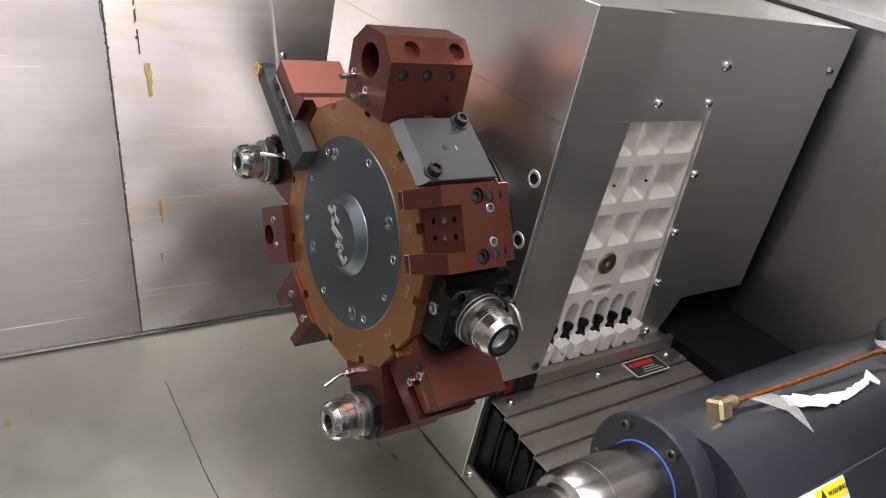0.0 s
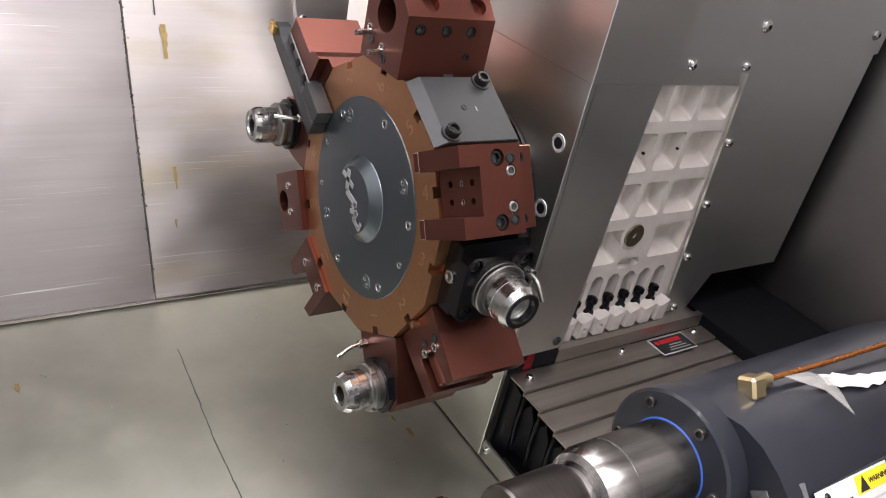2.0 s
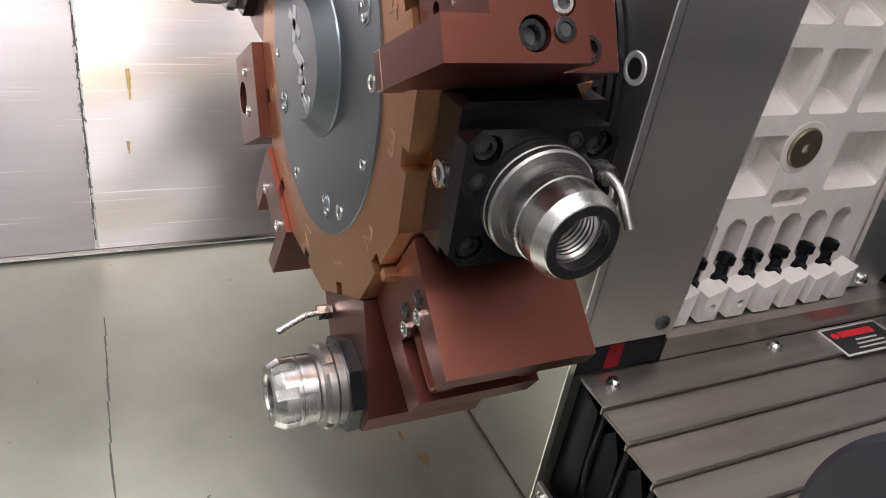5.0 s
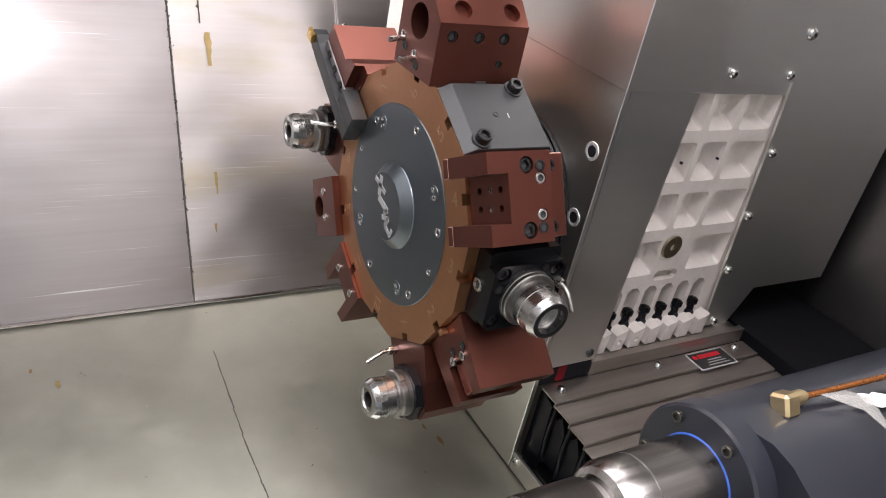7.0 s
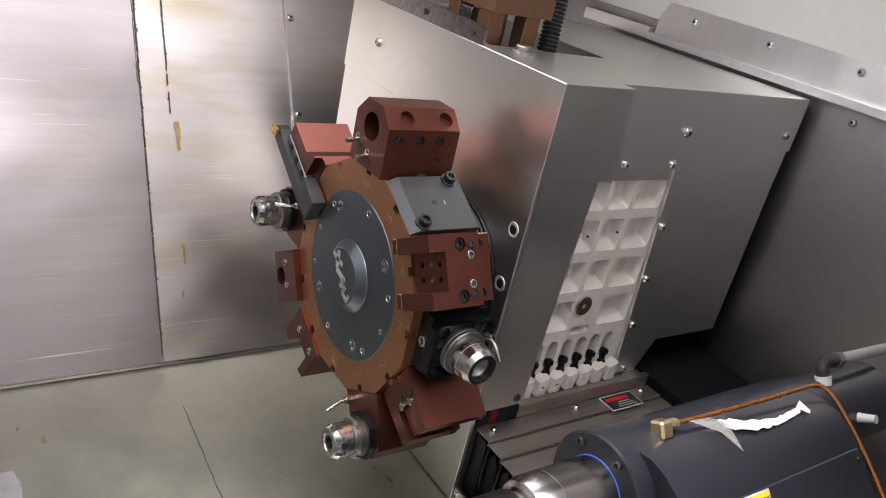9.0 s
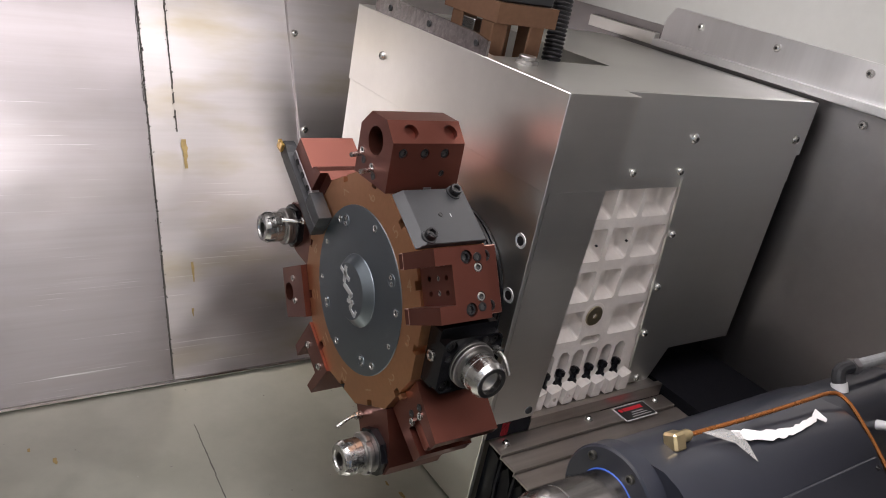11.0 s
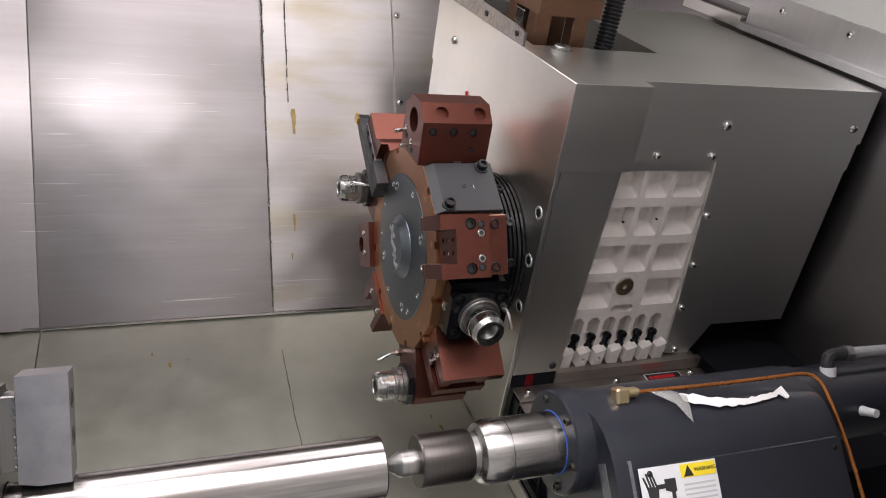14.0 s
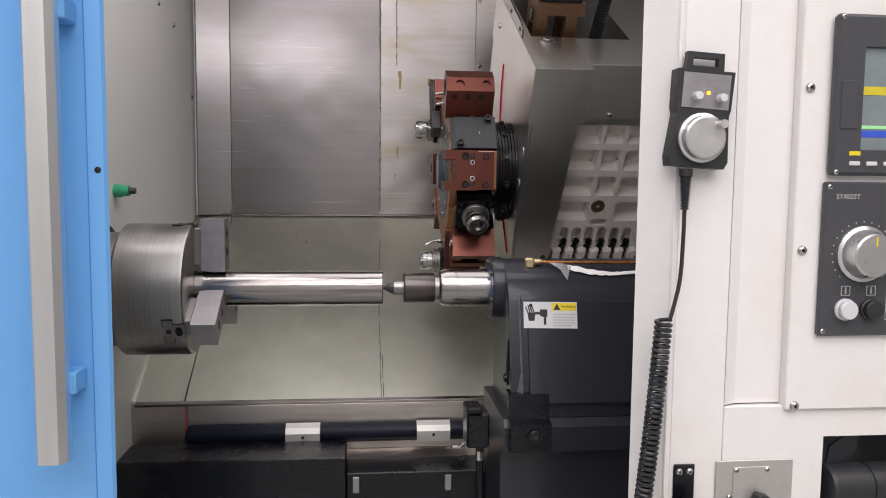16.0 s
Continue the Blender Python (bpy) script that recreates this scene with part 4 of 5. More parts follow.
def collet_parts(h, x, axis_z, direction, y=0.0, slotted=True):
    """Spindle nose, nut and collet along direction ('x-' or 'z+') from its flange."""
    if slotted:
        nose = lathe([(0, 0.0232), (0.0045, 0.0232), (0.0055, 0.0218), (0.006, 0.0248), (0.010, 0.0248), (0.0115, 0.0235), (0.012, 0.0195), (0.014, 0.0195)], "z", 44)
        notches = []
        for i in range(4):
            one = box(0.0225, 0.03, -0.003, 0.003, 0.005, 0.013)
            bmesh.ops.transform(one, matrix=Matrix.Rotation(radians(90 * i + 35), 4, "Z"), verts=one.verts)
            notches.append(one)
        nose = carve(nose, notches)
        outer = [(0.014, 0.0195), (0.0155, 0.0203), (0.024, 0.0203), (0.0243, 0.0198), (0.025, 0.0198), (0.0253, 0.0203), (0.0335, 0.0203), (0.0385, 0.0178), (0.0395, 0.0168), (0.0395, 0)]
        cuts = [lathe([(0.018, 0.0085), (0.0365, 0.0105), (0.045, 0.0145)], "z", 32)]
    else:
        nose = lathe([(0, 0.0262), (0.0028, 0.0262), (0.0034, 0.0255), (0.004, 0.0262), (0.0072, 0.0262), (0.0082, 0.0252), (0.0084, 0.0212), (0.0135, 0.0212)], "z", 48)
        outer = [(0.0135, 0.0205), (0.0140, 0.0212), (0.0208, 0.0212), (0.0212, 0.0206), (0.0330, 0.0206), (0.0388, 0.0176), (0.0391, 0.0172), (0.0391, 0)]
        cuts = [lathe([(0.012, 0.0128), (0.045, 0.0128)], "z", 36)]
    for i in range(8 if slotted else 0):
        a = radians(45 * i + 10)
        one = box(0.0172, 0.03, -0.0031, 0.0031, 0.0265, 0.05, 0.0)
        bmesh.ops.transform(one, matrix=Matrix.Rotation(a, 4, "Z"), verts=one.verts)
        cuts.append(one)
    nut = carve(lathe(outer, "z", 48), cuts)
    if slotted:
        collet = carve(lathe([(0.017, 0.0100), (0.0375, 0.0112), (0.0382, 0.0105), (0.0382, 0)], "z", 32), [lathe([(0.016, 0.0078), (0.05, 0.0080)], "z", 28)])
    else:
        # an open bore with a fine inner thread
        ring = [(0.0125, 0.0127)] + [(0.0126 + 0.0024 * i + d, r) for i in range(8) for d, r in ((0, 0.0126), (0.0024, 0.0126))]
        thread = [(0.0318 - 0.0024 * i - d, r) for i in range(8) for d, r in ((0, 0.0118), (0.0012, 0.0108), (0.0022, 0.0108))]
        collet = lathe(ring + thread + [(0.0128, 0.0105), (0.0127, 0)], "z", 36)
    if direction == "x-":
        m = Matrix(((0, 0, -1, x), (0, 1, 0, y), (1, 0, 0, axis_z), (0, 0, 0, 1)))
    else:
        m = Matrix.Translation((x, y, axis_z))
    for name, bm, mat, lab in (("spindle_nose", nose, STEEL_TURNED, ""), ("collet_nut", nut, STEEL_NUT, "ground steel collet nut"), ("collet", collet, STEEL_TURNED, "steel spring collet")):
        part(name, bm, mat, h, lab, True).matrix_basis = m
    if not slotted:
        face = carve(lathe([(0.0386, 0.0169), (0.0394, 0.0169)], "z", 40), [lathe([(0.03, 0.0127), (0.05, 0.0127)], "z", 36)])
        part("nut_face", face, NUT_FACE, h, "dark ground face of the nut", True).matrix_basis = m


def axial_live_tool(k, label):
    h = thing("live_tool_holder", station(k), label, "live tool holder", "live tool holders on the turret")
    c = 0.186
    poly = [(-0.036, 0.1355), (0.036, 0.1355), (0.034, 0.172), (0.027, 0.203), (0.014, 0.213), (-0.014, 0.213), (-0.027, 0.203), (-0.034, 0.172)]
    part("body", prism(poly, 0.002, 0.075, "x", 0.0008), BROWN_HOLDER, h)
    oct_ = [(0.0285 * math.cos(radians(22.5 + 45 * i)), c + 0.0285 * math.sin(radians(22.5 + 45 * i))) for i in range(8)]
    part("flange", prism(oct_, -0.0065, 0.0018, "x", 0.001), BLACK_STEEL, h, "black octagonal flange")
    collet_parts(h, -0.0066, c, "x-")
    part("coolant_pipe", tube([(0.0, -0.024, 0.147), (-0.013, -0.024, 0.147), (-0.019, -0.024, 0.149), (-0.033, -0.024, 0.155)], 0.0021, 12, None, 1), SCREW_STEEL, h, "bent steel coolant pipe", True)
    part("pipe_nut", lathe([(-0.008, 0.0048), (0.001, 0.0048)], "x", 6, (0, -0.024, 0.147)), SCREW_STEEL, h)
    return h


def radial_live_tool(k, label):
    h = thing("live_tool_holder", station(k), label, "live tool holder", "live tool holders on the turret")
    cx, cy = 0.048, -0.004

    def octo(a, b, c):
        return [(cx + x, cy + y) for x, y in ((-a + c, -b), (a - c, -b), (a, -b + c), (a, b - c), (a - c, b), (-a + c, b), (-a, b - c), (-a, -b + c))]
    part("body", prism([(0.0115, -0.035), (0.085, -0.035), (0.085, 0.033), (0.082, 0.036), (0.0145, 0.036), (0.0115, 0.033)], 0.1352, 0.1545, "z", 0.0008), BLACK_STEEL, h)
    face = prism(octo(0.0375, 0.0325, 0.006), 0.1547, 0.1655, "z", 0.001)
    corners = [(cx + sx * 0.0275, cy + sy * 0.0235) for sx in (-1, 1) for sy in (-1, 1)]
    face = carve(face, [lathe([(0.158, 0.0070), (0.2, 0.0070)], "z", 20, (x, y, 0)) for x, y in corners])
    part("front_plate", face, BLACK_STEEL, h)
    for x, y in corners:
        screw(h, facing((x, y, 0.1582), (0, 0, 1)), 0.0058, 0.005, BLACK_BOLT, "cap")
    for x, y in ((cx - 0.030, cy + 0.010), (cx + 0.014, cy + 0.0265)):
        screw(h, facing((x, y, 0.1655), (0, 0, 1)), 0.0038, 0.001, BLACK_BOLT, "cap")
    collet_parts(h, cx, 0.1656, "z+", cy, False)
    screw(h, facing((cx - 0.0365, cy + 0.004, 0.146), (-1, 0, 0)), 0.0062, 0.0022, SCREW_STEEL, "cap")
    part("coolant_pipe", tube([(cx + 0.031, cy + 0.012, 0.165), (cx + 0.031, cy + 0.012, 0.177), (cx + 0.032, cy + 0.008, 0.184), (cx + 0.033, cy - 0.004, 0.193)], 0.0022, 12, None, 1), STEEL_TURNED, h, "bent steel coolant pipe", True)
    part("pipe_nut", lathe([(0.1655, 0.0048), (0.174, 0.0048)], "z", 12, (cx + 0.031, cy + 0.012, 0)), SCREW_STEEL, h)
    return h


def facing_holder(k, label):
    """A block with an axial slot for a square bar at its outer end."""
    h = thing("tool_holder", station(k), label, "tool holder", "tool holders on the turret")
    poly = [(-0.035, 0.1355), (0.0325, 0.1355), (0.0305, 0.1435), (0.021, 0.203), (0.008, 0.203), (0.008, 0.168), (-0.017, 0.168), (-0.017, 0.2010), (-0.0335, 0.2010)]
    groove = lathe([(-0.02, 0.0075), (0.12, 0.0075)], "x", 20, (0, -0.004, 0.174))
    part("body", carve(prism(poly, 0.009, 0.091, "x", 0.0009), [groove, box(0.078, 0.12, -0.06, -0.0165, 0.17, 0.25)]), BROWN_HOLDER, h)
    for y, z in ((0.014, 0.168), (-0.005, 0.166)):
        screw(h, facing((0.009, y, z), (-1, 0, 0)), 0.0042, 0.0024, SCREW_STEEL, "cap")
        screw(h, facing((0.009, y + 0.004, z - 0.008), (-1, 0, 0)), 0.0042, 0.001, BLACK_BOLT, "cap")
    part("key", box(0.002, 0.012, -0.003, 0.003, 0.1352, 0.1405), BRONZE_RING, h)
    for x in (0.021, 0.070):
        part("round_stop", lathe([(0.166, 0.0078), (0.197, 0.0078), (0.198, 0.0068)], "z", 20, (x, -0.0095, 0)), BROWN_HOLDER, h, "", True)
    return h


turret()
axial_live_tool(1, "red-brown live tool holder with polished collet nut and coolant pipe")
facing_holder(2, "red-brown slotted tool holder block without a tool")
radial_live_tool(3, "black live tool holder with polished collet nut facing the spindle")
fork_holder(4, "red-brown forked tool holder with empty slot and bolts")
blank_cover(5, "dark grey steel cover plate bolted on a turret flat")
boring_holder(6, "red-brown boring bar block with round bore and nozzles")
bar_holder(8, "red-brown tool block clamping a dark turning tool")
axial_live_tool(9, "red-brown live tool holder with polished collet nut at the back")
boring_holder(10, "small red-brown boring block with empty bore", False)
prong_holder(11, "red-brown two-pronged tool holder with steel screws")
blank_cover(12, "dark grey steel cover plate low on the turret")


# ---- workpiece, chuck and tailstock ----
def chuck():
    c = thing("chuck", pose(0, AXIS_Y, AXIS_Z), "steel three-jaw power chuck", "chuck")
    part("body", lathe([(0.0, 0.0985), (0.0, 0.1025), (0.0025, 0.1045), (0.098, 0.1045), (0.102, 0.1035), (0.104, 0.100), (0.104, 0.03), (0.08, 0.03), (0.08, 0)], "x", 96), STEEL_TURNED, c, "", True)
    part("rear_ring", lathe([(-0.029, 0.086), (-0.029, 0.0885), (-0.027, 0.0905), (-0.006, 0.0905), (-0.0005, 0.098)], "x", 80), STEEL_TURNED, c, "stepped rear ring", True)
    part("backplate", lathe([(-0.044, 0.080), (-0.044, 0.084), (-0.0295, 0.084)], "x", 64), BLACK_STEEL, c, "dark spindle backplate", True)
    tee = [(0.1042, -0.0135), (0.1042, 0.0135), (0.088, 0.0135), (0.088, 0.021), (0.0735, 0.021), (0.0735, -0.021), (0.088, -0.021), (0.088, -0.0135)]
    wide = [(0.1044, -0.0145), (0.1044, 0.0145), (0.089, 0.0145), (0.089, 0.022), (0.0725, 0.022), (0.0725, -0.022), (0.089, -0.022), (0.089, -0.0145)]
    for a in (90, -30, 210):
        m = Matrix.Rotation(radians(a - 90), 4, "X")
        jaw = part("jaw", prism([(0.032, 0.1155), (0.113, 0.1155), (0.113, 0.152), (0.0290, 0.152), (0.0290, 0.13)], -0.020, 0.020, "y", 0.0012), JAW_STEEL, c, "ground soft jaw")
        jaw.matrix_basis = m
        part("master_jaw", box(0.090, 0.1153, -0.014, 0.014, 0.040, 0.098, 0.001), STEEL_TURNED, jaw)
        for i in range(8):
            part("serration", box(0.1135, 0.1153, -0.0195, 0.0195, 0.042 + i * 0.0075, 0.0455 + i * 0.0075, 0.0004), STEEL_TURNED, jaw)
        part("slot_gap", prism(wide, 0.085, 0.1042, "z"), BLACK_BOLT, jaw, "dark gap round the jaw slot")
        part("slot_insert", prism(tee, 0.09, 0.1048, "z", 0.0005), STEEL_TURNED, jaw)
        part("slot_pin", lathe([(0.1046, 0.0042), (0.1053, 0.0042)], "z", 16, (0.081, 0.0, 0)), BLACK_BOLT, jaw)
        # flat black oval: the hole's shade as colour, not a bore
        part("slot_hole", prism([(0.096 + 0.0055 * math.cos(k * 0.5236), 0.009 * math.sin(k * 0.5236)) for k in range(12)], 0.1044, 0.1052, "z"), VOID_SHADE, jaw, "black oval patch for a shaded hole")
        for z in (0.06, 0.09):
            screw(jaw, facing((0.152, 0, z), (1, 0, 0)), 0.008, 0.0005, BLACK_BOLT, "cap")
    return c


def workpiece():
    w = thing("round_bar", pose(0, AXIS_Y, AXIS_Z), "polished round steel bar held between chuck and centre", "workpiece")
    part("bar", lathe([(0.06, 0.0285), (0.4005, 0.0285), (0.4015, 0.0278)], "x", 64), STEEL_BRIGHT, w, "", True)
    part("end_face", lathe([(0.4016, 0.0277), (0.402, 0.0276), (0.402, 0.004), (0.400, 0)], "x", 48), STEEL_TURNED, w, "turned end face", True)
    return w


def live_centre():
    l = thing("live_centre", pose(0, AXIS_Y, AXIS_Z), "live centre with steel point and dark body", "live centre")
    part("point", lathe([(0.402, 0.001), (0.418, 0.011), (0.420, 0.012), (0.438, 0.012)], "x", 32), STEEL_TURNED, l, "", True)
    part("body", lathe([(0.436, 0.0235), (0.438, 0.0245), (0.484, 0.0245), (0.487, 0.0235)], "x", 48), CENTRE_STEEL, l, "", True)
    part("collar", lathe([(0.4865, 0.020), (0.497, 0.020)], "x", 40), STEEL_TURNED, l, "", True)
    return l


def tailstock():
    t = thing("tailstock", pose(0, AXIS_Y, AXIS_Z), "charcoal painted tailstock with steel quill", "tailstock")
    part("quill", lathe([(0.494, 0.024), (0.497, 0.028), (0.505, 0.0308), (0.520, 0.0308), (0.5203, 0.0302), (0.523, 0.0302), (0.5233, 0.0308), (0.60, 0.0308)], "x", 64), QUILL_STEEL, t, "polished steel quill", True)
    part("seal", lathe([(0.5772, 0.0310), (0.5778, 0.0317), (0.582, 0.0317)], "x", 48), BLUE_SEAL, t, "blue wiper seal", True)
    part("flange", lathe([(0.578, 0.0325), (0.5783, 0.0495), (0.580, 0.0515), (0.598, 0.0515)], "x", 64), CHARCOAL, t, "", True)
    for a in (100, 40, -20, 160, 220, 280):
        screw(t, facing((0.5783, -0.0425 * math.cos(radians(a)), 0.0425 * math.sin(radians(a))), (-1, 0, 0)), 0.0040, 0.0035, BRASS_BOLT, "cap")
    arc = [(0.0505 * math.cos(radians(a)), 0.0485 * math.sin(radians(a))) for a in range(0, 131, 10)]
    front = [(-0.050, 0.031), (-0.063, 0.020), (-0.073, 0.005), (-0.0785, -0.008), (-0.108, -0.118), (-0.114, -0.188)]
    prof = [(0.0505, -0.188)] + arc + front
    part("housing", prism(prof, 0.598, 0.868, "x", 0.003), CHARCOAL, t, "", True)
    lean = math.degrees(math.atan2(0.0295, 0.11))
    cover = part("front_cover", box(0, 0.236, -0.0024, 0.002, -0.158, 0, 0.001), CHARCOAL, t, "flat charcoal front cover")
    cover.matrix_basis = pose(0.626, -0.0797, -0.012, -lean, 0, 0)
    edge = part("front_edge", prism([(0, 0), (0.018, -0.016), (0.026, -0.004), (0.026, 0.006), (0, 0.012)], -0.178, 0.0, "z", 0.002), CHARCOAL_CAST_SHEEN, t, "rounded rough cast edge with its sheen in the colour")
    edge.matrix_basis = pose(0.5975, -0.0640, -0.008, -lean, 0, 0)
    for x, z in ((0.006, -0.006), (0.230, -0.010), (0.120, -0.150)):
        screw(cover, facing((x, -0.0024, z), (0, -1, 0)), 0.003, 0.002, BLACK_BOLT)
    part("cylinder", lathe([(0.8685, 0.047), (0.885, 0.047), (0.886, 0.044), (1.03, 0.044)], "x", 56), CHARCOAL, t, "rear hydraulic cylinder", True)
    part("base", prism([(0.075, -0.1885), (-0.118, -0.1885), (-0.128, -0.20), (-0.128, -0.238), (-0.10, -0.245), (-0.10, -0.42), (0.075, -0.42)], 0.585, 0.98, "x", 0.003), CHARCOAL, t)
    part("clamp_pad", prism([(-0.10, -0.146), (-0.122, -0.150), (-0.128, -0.186), (-0.146, -0.190), (-0.148, -0.232), (-0.129, -0.236), (-0.1, -0.15)], 0.592, 0.655, "x", 0.003), BLACK_GLOSS, t, "black clamp block")
    screw(t, facing((0.628, -0.1472, -0.207), (0, -1, 0.05)), 0.0105, 0.008, BLACK_BOLT, "cap")
    # thin black patch that draws the notch's shade on the housing
    part("notch", prism([(-0.082, -0.070), (-0.094, -0.112), (-0.096, -0.140), (-0.080, -0.146), (-0.074, -0.115)], 0.5965, 0.5985, "x"), VOID_SHADE, t, "black patch for the shaded casting notch")
    screw(t, facing((0.5965, -0.085, -0.132), (-1, 0, 0)), 0.007, 0.006, BLACK_BOLT, "cap")
    st = part("warning_sticker", box(0, 0.086, -0.0029, -0.0025, -0.0415, 0, 0.0), STICKER_WHITE, cover, "white and yellow warning sticker")
    st.matrix_basis = pose(-0.0055, 0, 0.000, 0, 1.0, 0)
    part("yellow_field", box(0.045, 0.0845, -0.0033, -0.0029, -0.0135, -0.0015), STICKER_YELLOW, st)
    tri = part("warning_triangle", prism([(-0.0125, 0.048), (-0.0025, 0.0535), (-0.0125, 0.059)], -0.0036, -0.0033, "y"), INK, st)
    ob = part("warning_word", lettering("WARNING", 0.0052), INK, st)
    ob.matrix_basis = pose(0.0725, -0.0034, -0.0075, 90, 0, 0)
    for i in range(5):
        part("text_bar", box(0.047, 0.082 - 0.006 * (i == 4), -0.0032, -0.0029, -0.0205 - i * 0.0044, -0.0188 - i * 0.0044), INK_GREY, st)
    hand = bmesh.new()
    join(hand, prism([(-0.030, 0.008), (-0.030, 0.017), (-0.018, 0.019), (-0.017, 0.006)], -0.0033, -0.0029, "y"))
    for i, (dx, dz) in enumerate(((0.003, -0.008), (0.0065, -0.005), (0.0095, -0.0045), (0.0125, -0.006))):
        join(hand, prism([(-0.018, 0.006 + i * 0.0033), (dz, dx - 0.0005), (dz, dx + 0.0015), (-0.018, 0.0082 + i * 0.0033)], -0.0033, -0.0029, "y"))
    part("pictogram", hand, INK, st, "black pictogram of danger")
    part("pictogram_tool", prism([(-0.020, 0.018), (-0.016, 0.018), (-0.016, 0.026), (-0.012, 0.026), (-0.012, 0.038), (-0.024, 0.038), (-0.024, 0.036), (-0.036, 0.036), (-0.036, 0.032), (-0.024, 0.032), (-0.022, 0.026), (-0.020, 0.026)], -0.0033, -0.0029, "y"), INK, st)
    return t


def lube_line():
    c = thing("copper_oil_line", pose(0, AXIS_Y, AXIS_Z), "copper oil pipe with brass fitting on the tailstock", "oil pipe")
    part("fitting", lathe([(0.643, 0.0055), (0.6575, 0.0055), (0.658, 0.0042), (0.661, 0.0040)], "x", 20), BRASS, c, "brass fitting", True)
    part("fitting_elbow", box(0.633, 0.648, -0.0355, -0.0205, 0.036, 0.0525, 0.0022), BRASS, c)
    c.children[0].matrix_basis = Matrix.Translation((0, -0.028, 0.046))
    part("pipe", tube([(0.650, -0.028, 0.046), (0.68, -0.031, 0.046), (0.75, -0.036, 0.0455), (0.83, -0.041, 0.0465), (0.862, -0.043, 0.0475), (0.874, -0.048, 0.043), (0.8775, -0.058, 0.028), (0.877, -0.085, -0.03), (0.878, -0.112, -0.12), (0.88, -0.118, -0.20)], 0.0022, 10, None, 2), COPPER, c, "", True)
    return c


def torn_label():
    c = thing("torn_paper", pose(0, AXIS_Y, AXIS_Z), "torn white paper strip and clear film on the tailstock", "paper")
    bm = bmesh.new()
    rng = random.Random(4)
    n = 26
    lo, hi = [], []
    for i in range(n):
        u = i / (n - 1)
        x = 0.700 + u * 0.126
        y = -0.043 - 0.012 * math.sin(u * 2.6) + rng.uniform(-0.001, 0.001)
        w = 0.003 + 0.009 * max(0, 0.55 - abs(u - 0.15)) + (0.006 if u > 0.93 else 0) + rng.uniform(0, 0.002)
        z = 0.0415 - 0.9 * max(0, -y - 0.040)
        lo.append(bm.verts.new((x, y - w * 0.8, z - w * 0.55 + 0.0012)))
        hi.append(bm.verts.new((x, y + w * 0.3, z + w * 0.25 + 0.0022)))
    for i in range(n - 1):
        bm.faces.new((lo[i], lo[i + 1], hi[i + 1], hi[i]))
    ret = bmesh.ops.extrude_face_region(bm, geom=bm.faces[:])
    bmesh.ops.translate(bm, vec=(0, -0.0004, 0.0006), verts=[g for g in ret["geom"] if isinstance(g, bmesh.types.BMVert)])
    part("paper", bm, PAPER, c, "torn white paper")
    bm = bmesh.new()
    pts = [(0.672, -0.033, 0.0455), (0.694, -0.037, 0.0450), (0.706, -0.046, 0.0400), (0.700, -0.058, 0.032), (0.694, -0.070, 0.020), (0.686, -0.055, 0.036)]
    vs = [bm.verts.new(p) for p in pts]
    mid = bm.verts.new((0.692, -0.050, 0.0435))
    for i in range(len(vs)):
        bm.faces.new((vs[i], vs[(i + 1) % len(vs)], mid))
    ret = bmesh.ops.extrude_face_region(bm, geom=bm.faces[:])
    bmesh.ops.translate(bm, vec=(0, -0.0003, 0.0005), verts=[g for g in ret["geom"] if isinstance(g, bmesh.types.BMVert)])
    part("film", bm, FILM, c, "crumpled clear film")
    return c


def air_fitting():
    f = thing("hose_elbow", pose(0.921, AXIS_Y - 0.02, AXIS_Z + 0.039), "black elbow fitting with white collar and grey hose", "hose fitting")
    part("collar", lathe([(-0.004, 0.0085), (0.006, 0.0085)], "z", 16), STICKER_WHITE, f, "white collar", True)
    part("elbow", tube([(0, 0, 0.004), (0, 0, 0.016), (0.006, -0.001, 0.020), (0.022, -0.003, 0.020)], 0.0072, 12, None, 1), PLASTIC_BLACK, f, "", True)
    part("nut", lathe([(0.020, 0.0095), (0.030, 0.0095)], "x", 6, (0, -0.003, 0.020)), JAW_STEEL, f)
    part("hose", tube([(0.03, -0.003, 0.020), (0.12, -0.004, 0.018), (0.22, 0.01, 0.01)], 0.0062, 14, None, 2), HOSE_GREY, f, "grey hose", True)
    return f


def cylinder_port():
    f = thing("port_plug", pose(0.943, AXIS_Y - 0.044, AXIS_Z - 0.002), "white plastic port plug on the cylinder", "plug")
    part("plug", lathe([(-0.018, 0.0045), (-0.006, 0.005), (0.004, 0.006)], "y", 16), STICKER_WHITE, f, "", True)
    return f


def side_clamp():
    """Black clamp with a tap at the tailstock's foot."""
    f = thing("coolant_tap", pose(0.545, 0.30, 1.0), "black coolant block with small steel taps", "tap")
    part("block", box(-0.015, 0.020, 0, 0.05, -0.01, 0.045, 0.003), BLACK_GLOSS, f)
    part("cap", box(-0.017, 0.008, -0.004, 0.04, 0.0455, 0.055, 0.002), BLACK_GLOSS, f)
    part("lever", tube([(-0.018, 0.0, 0.0), (-0.028, -0.006, -0.004), (-0.040, -0.008, -0.002)], 0.003, 8), SCREW_STEEL, f, "small steel lever", True)
    part("pipe", tube([(0.008, 0.02, -0.01), (0.008, 0.02, -0.06), (0.012, 0.02, -0.16)], 0.006, 10), BLACK_GLOSS, f, "black pipe", True)
    part("nipple", lathe([(-0.035, 0.0065), (-0.02, 0.0065)], "z", 8, (0.008, 0.02, 0)), SCREW_STEEL, f)
    return f


chuck()
workpiece()
live_centre()
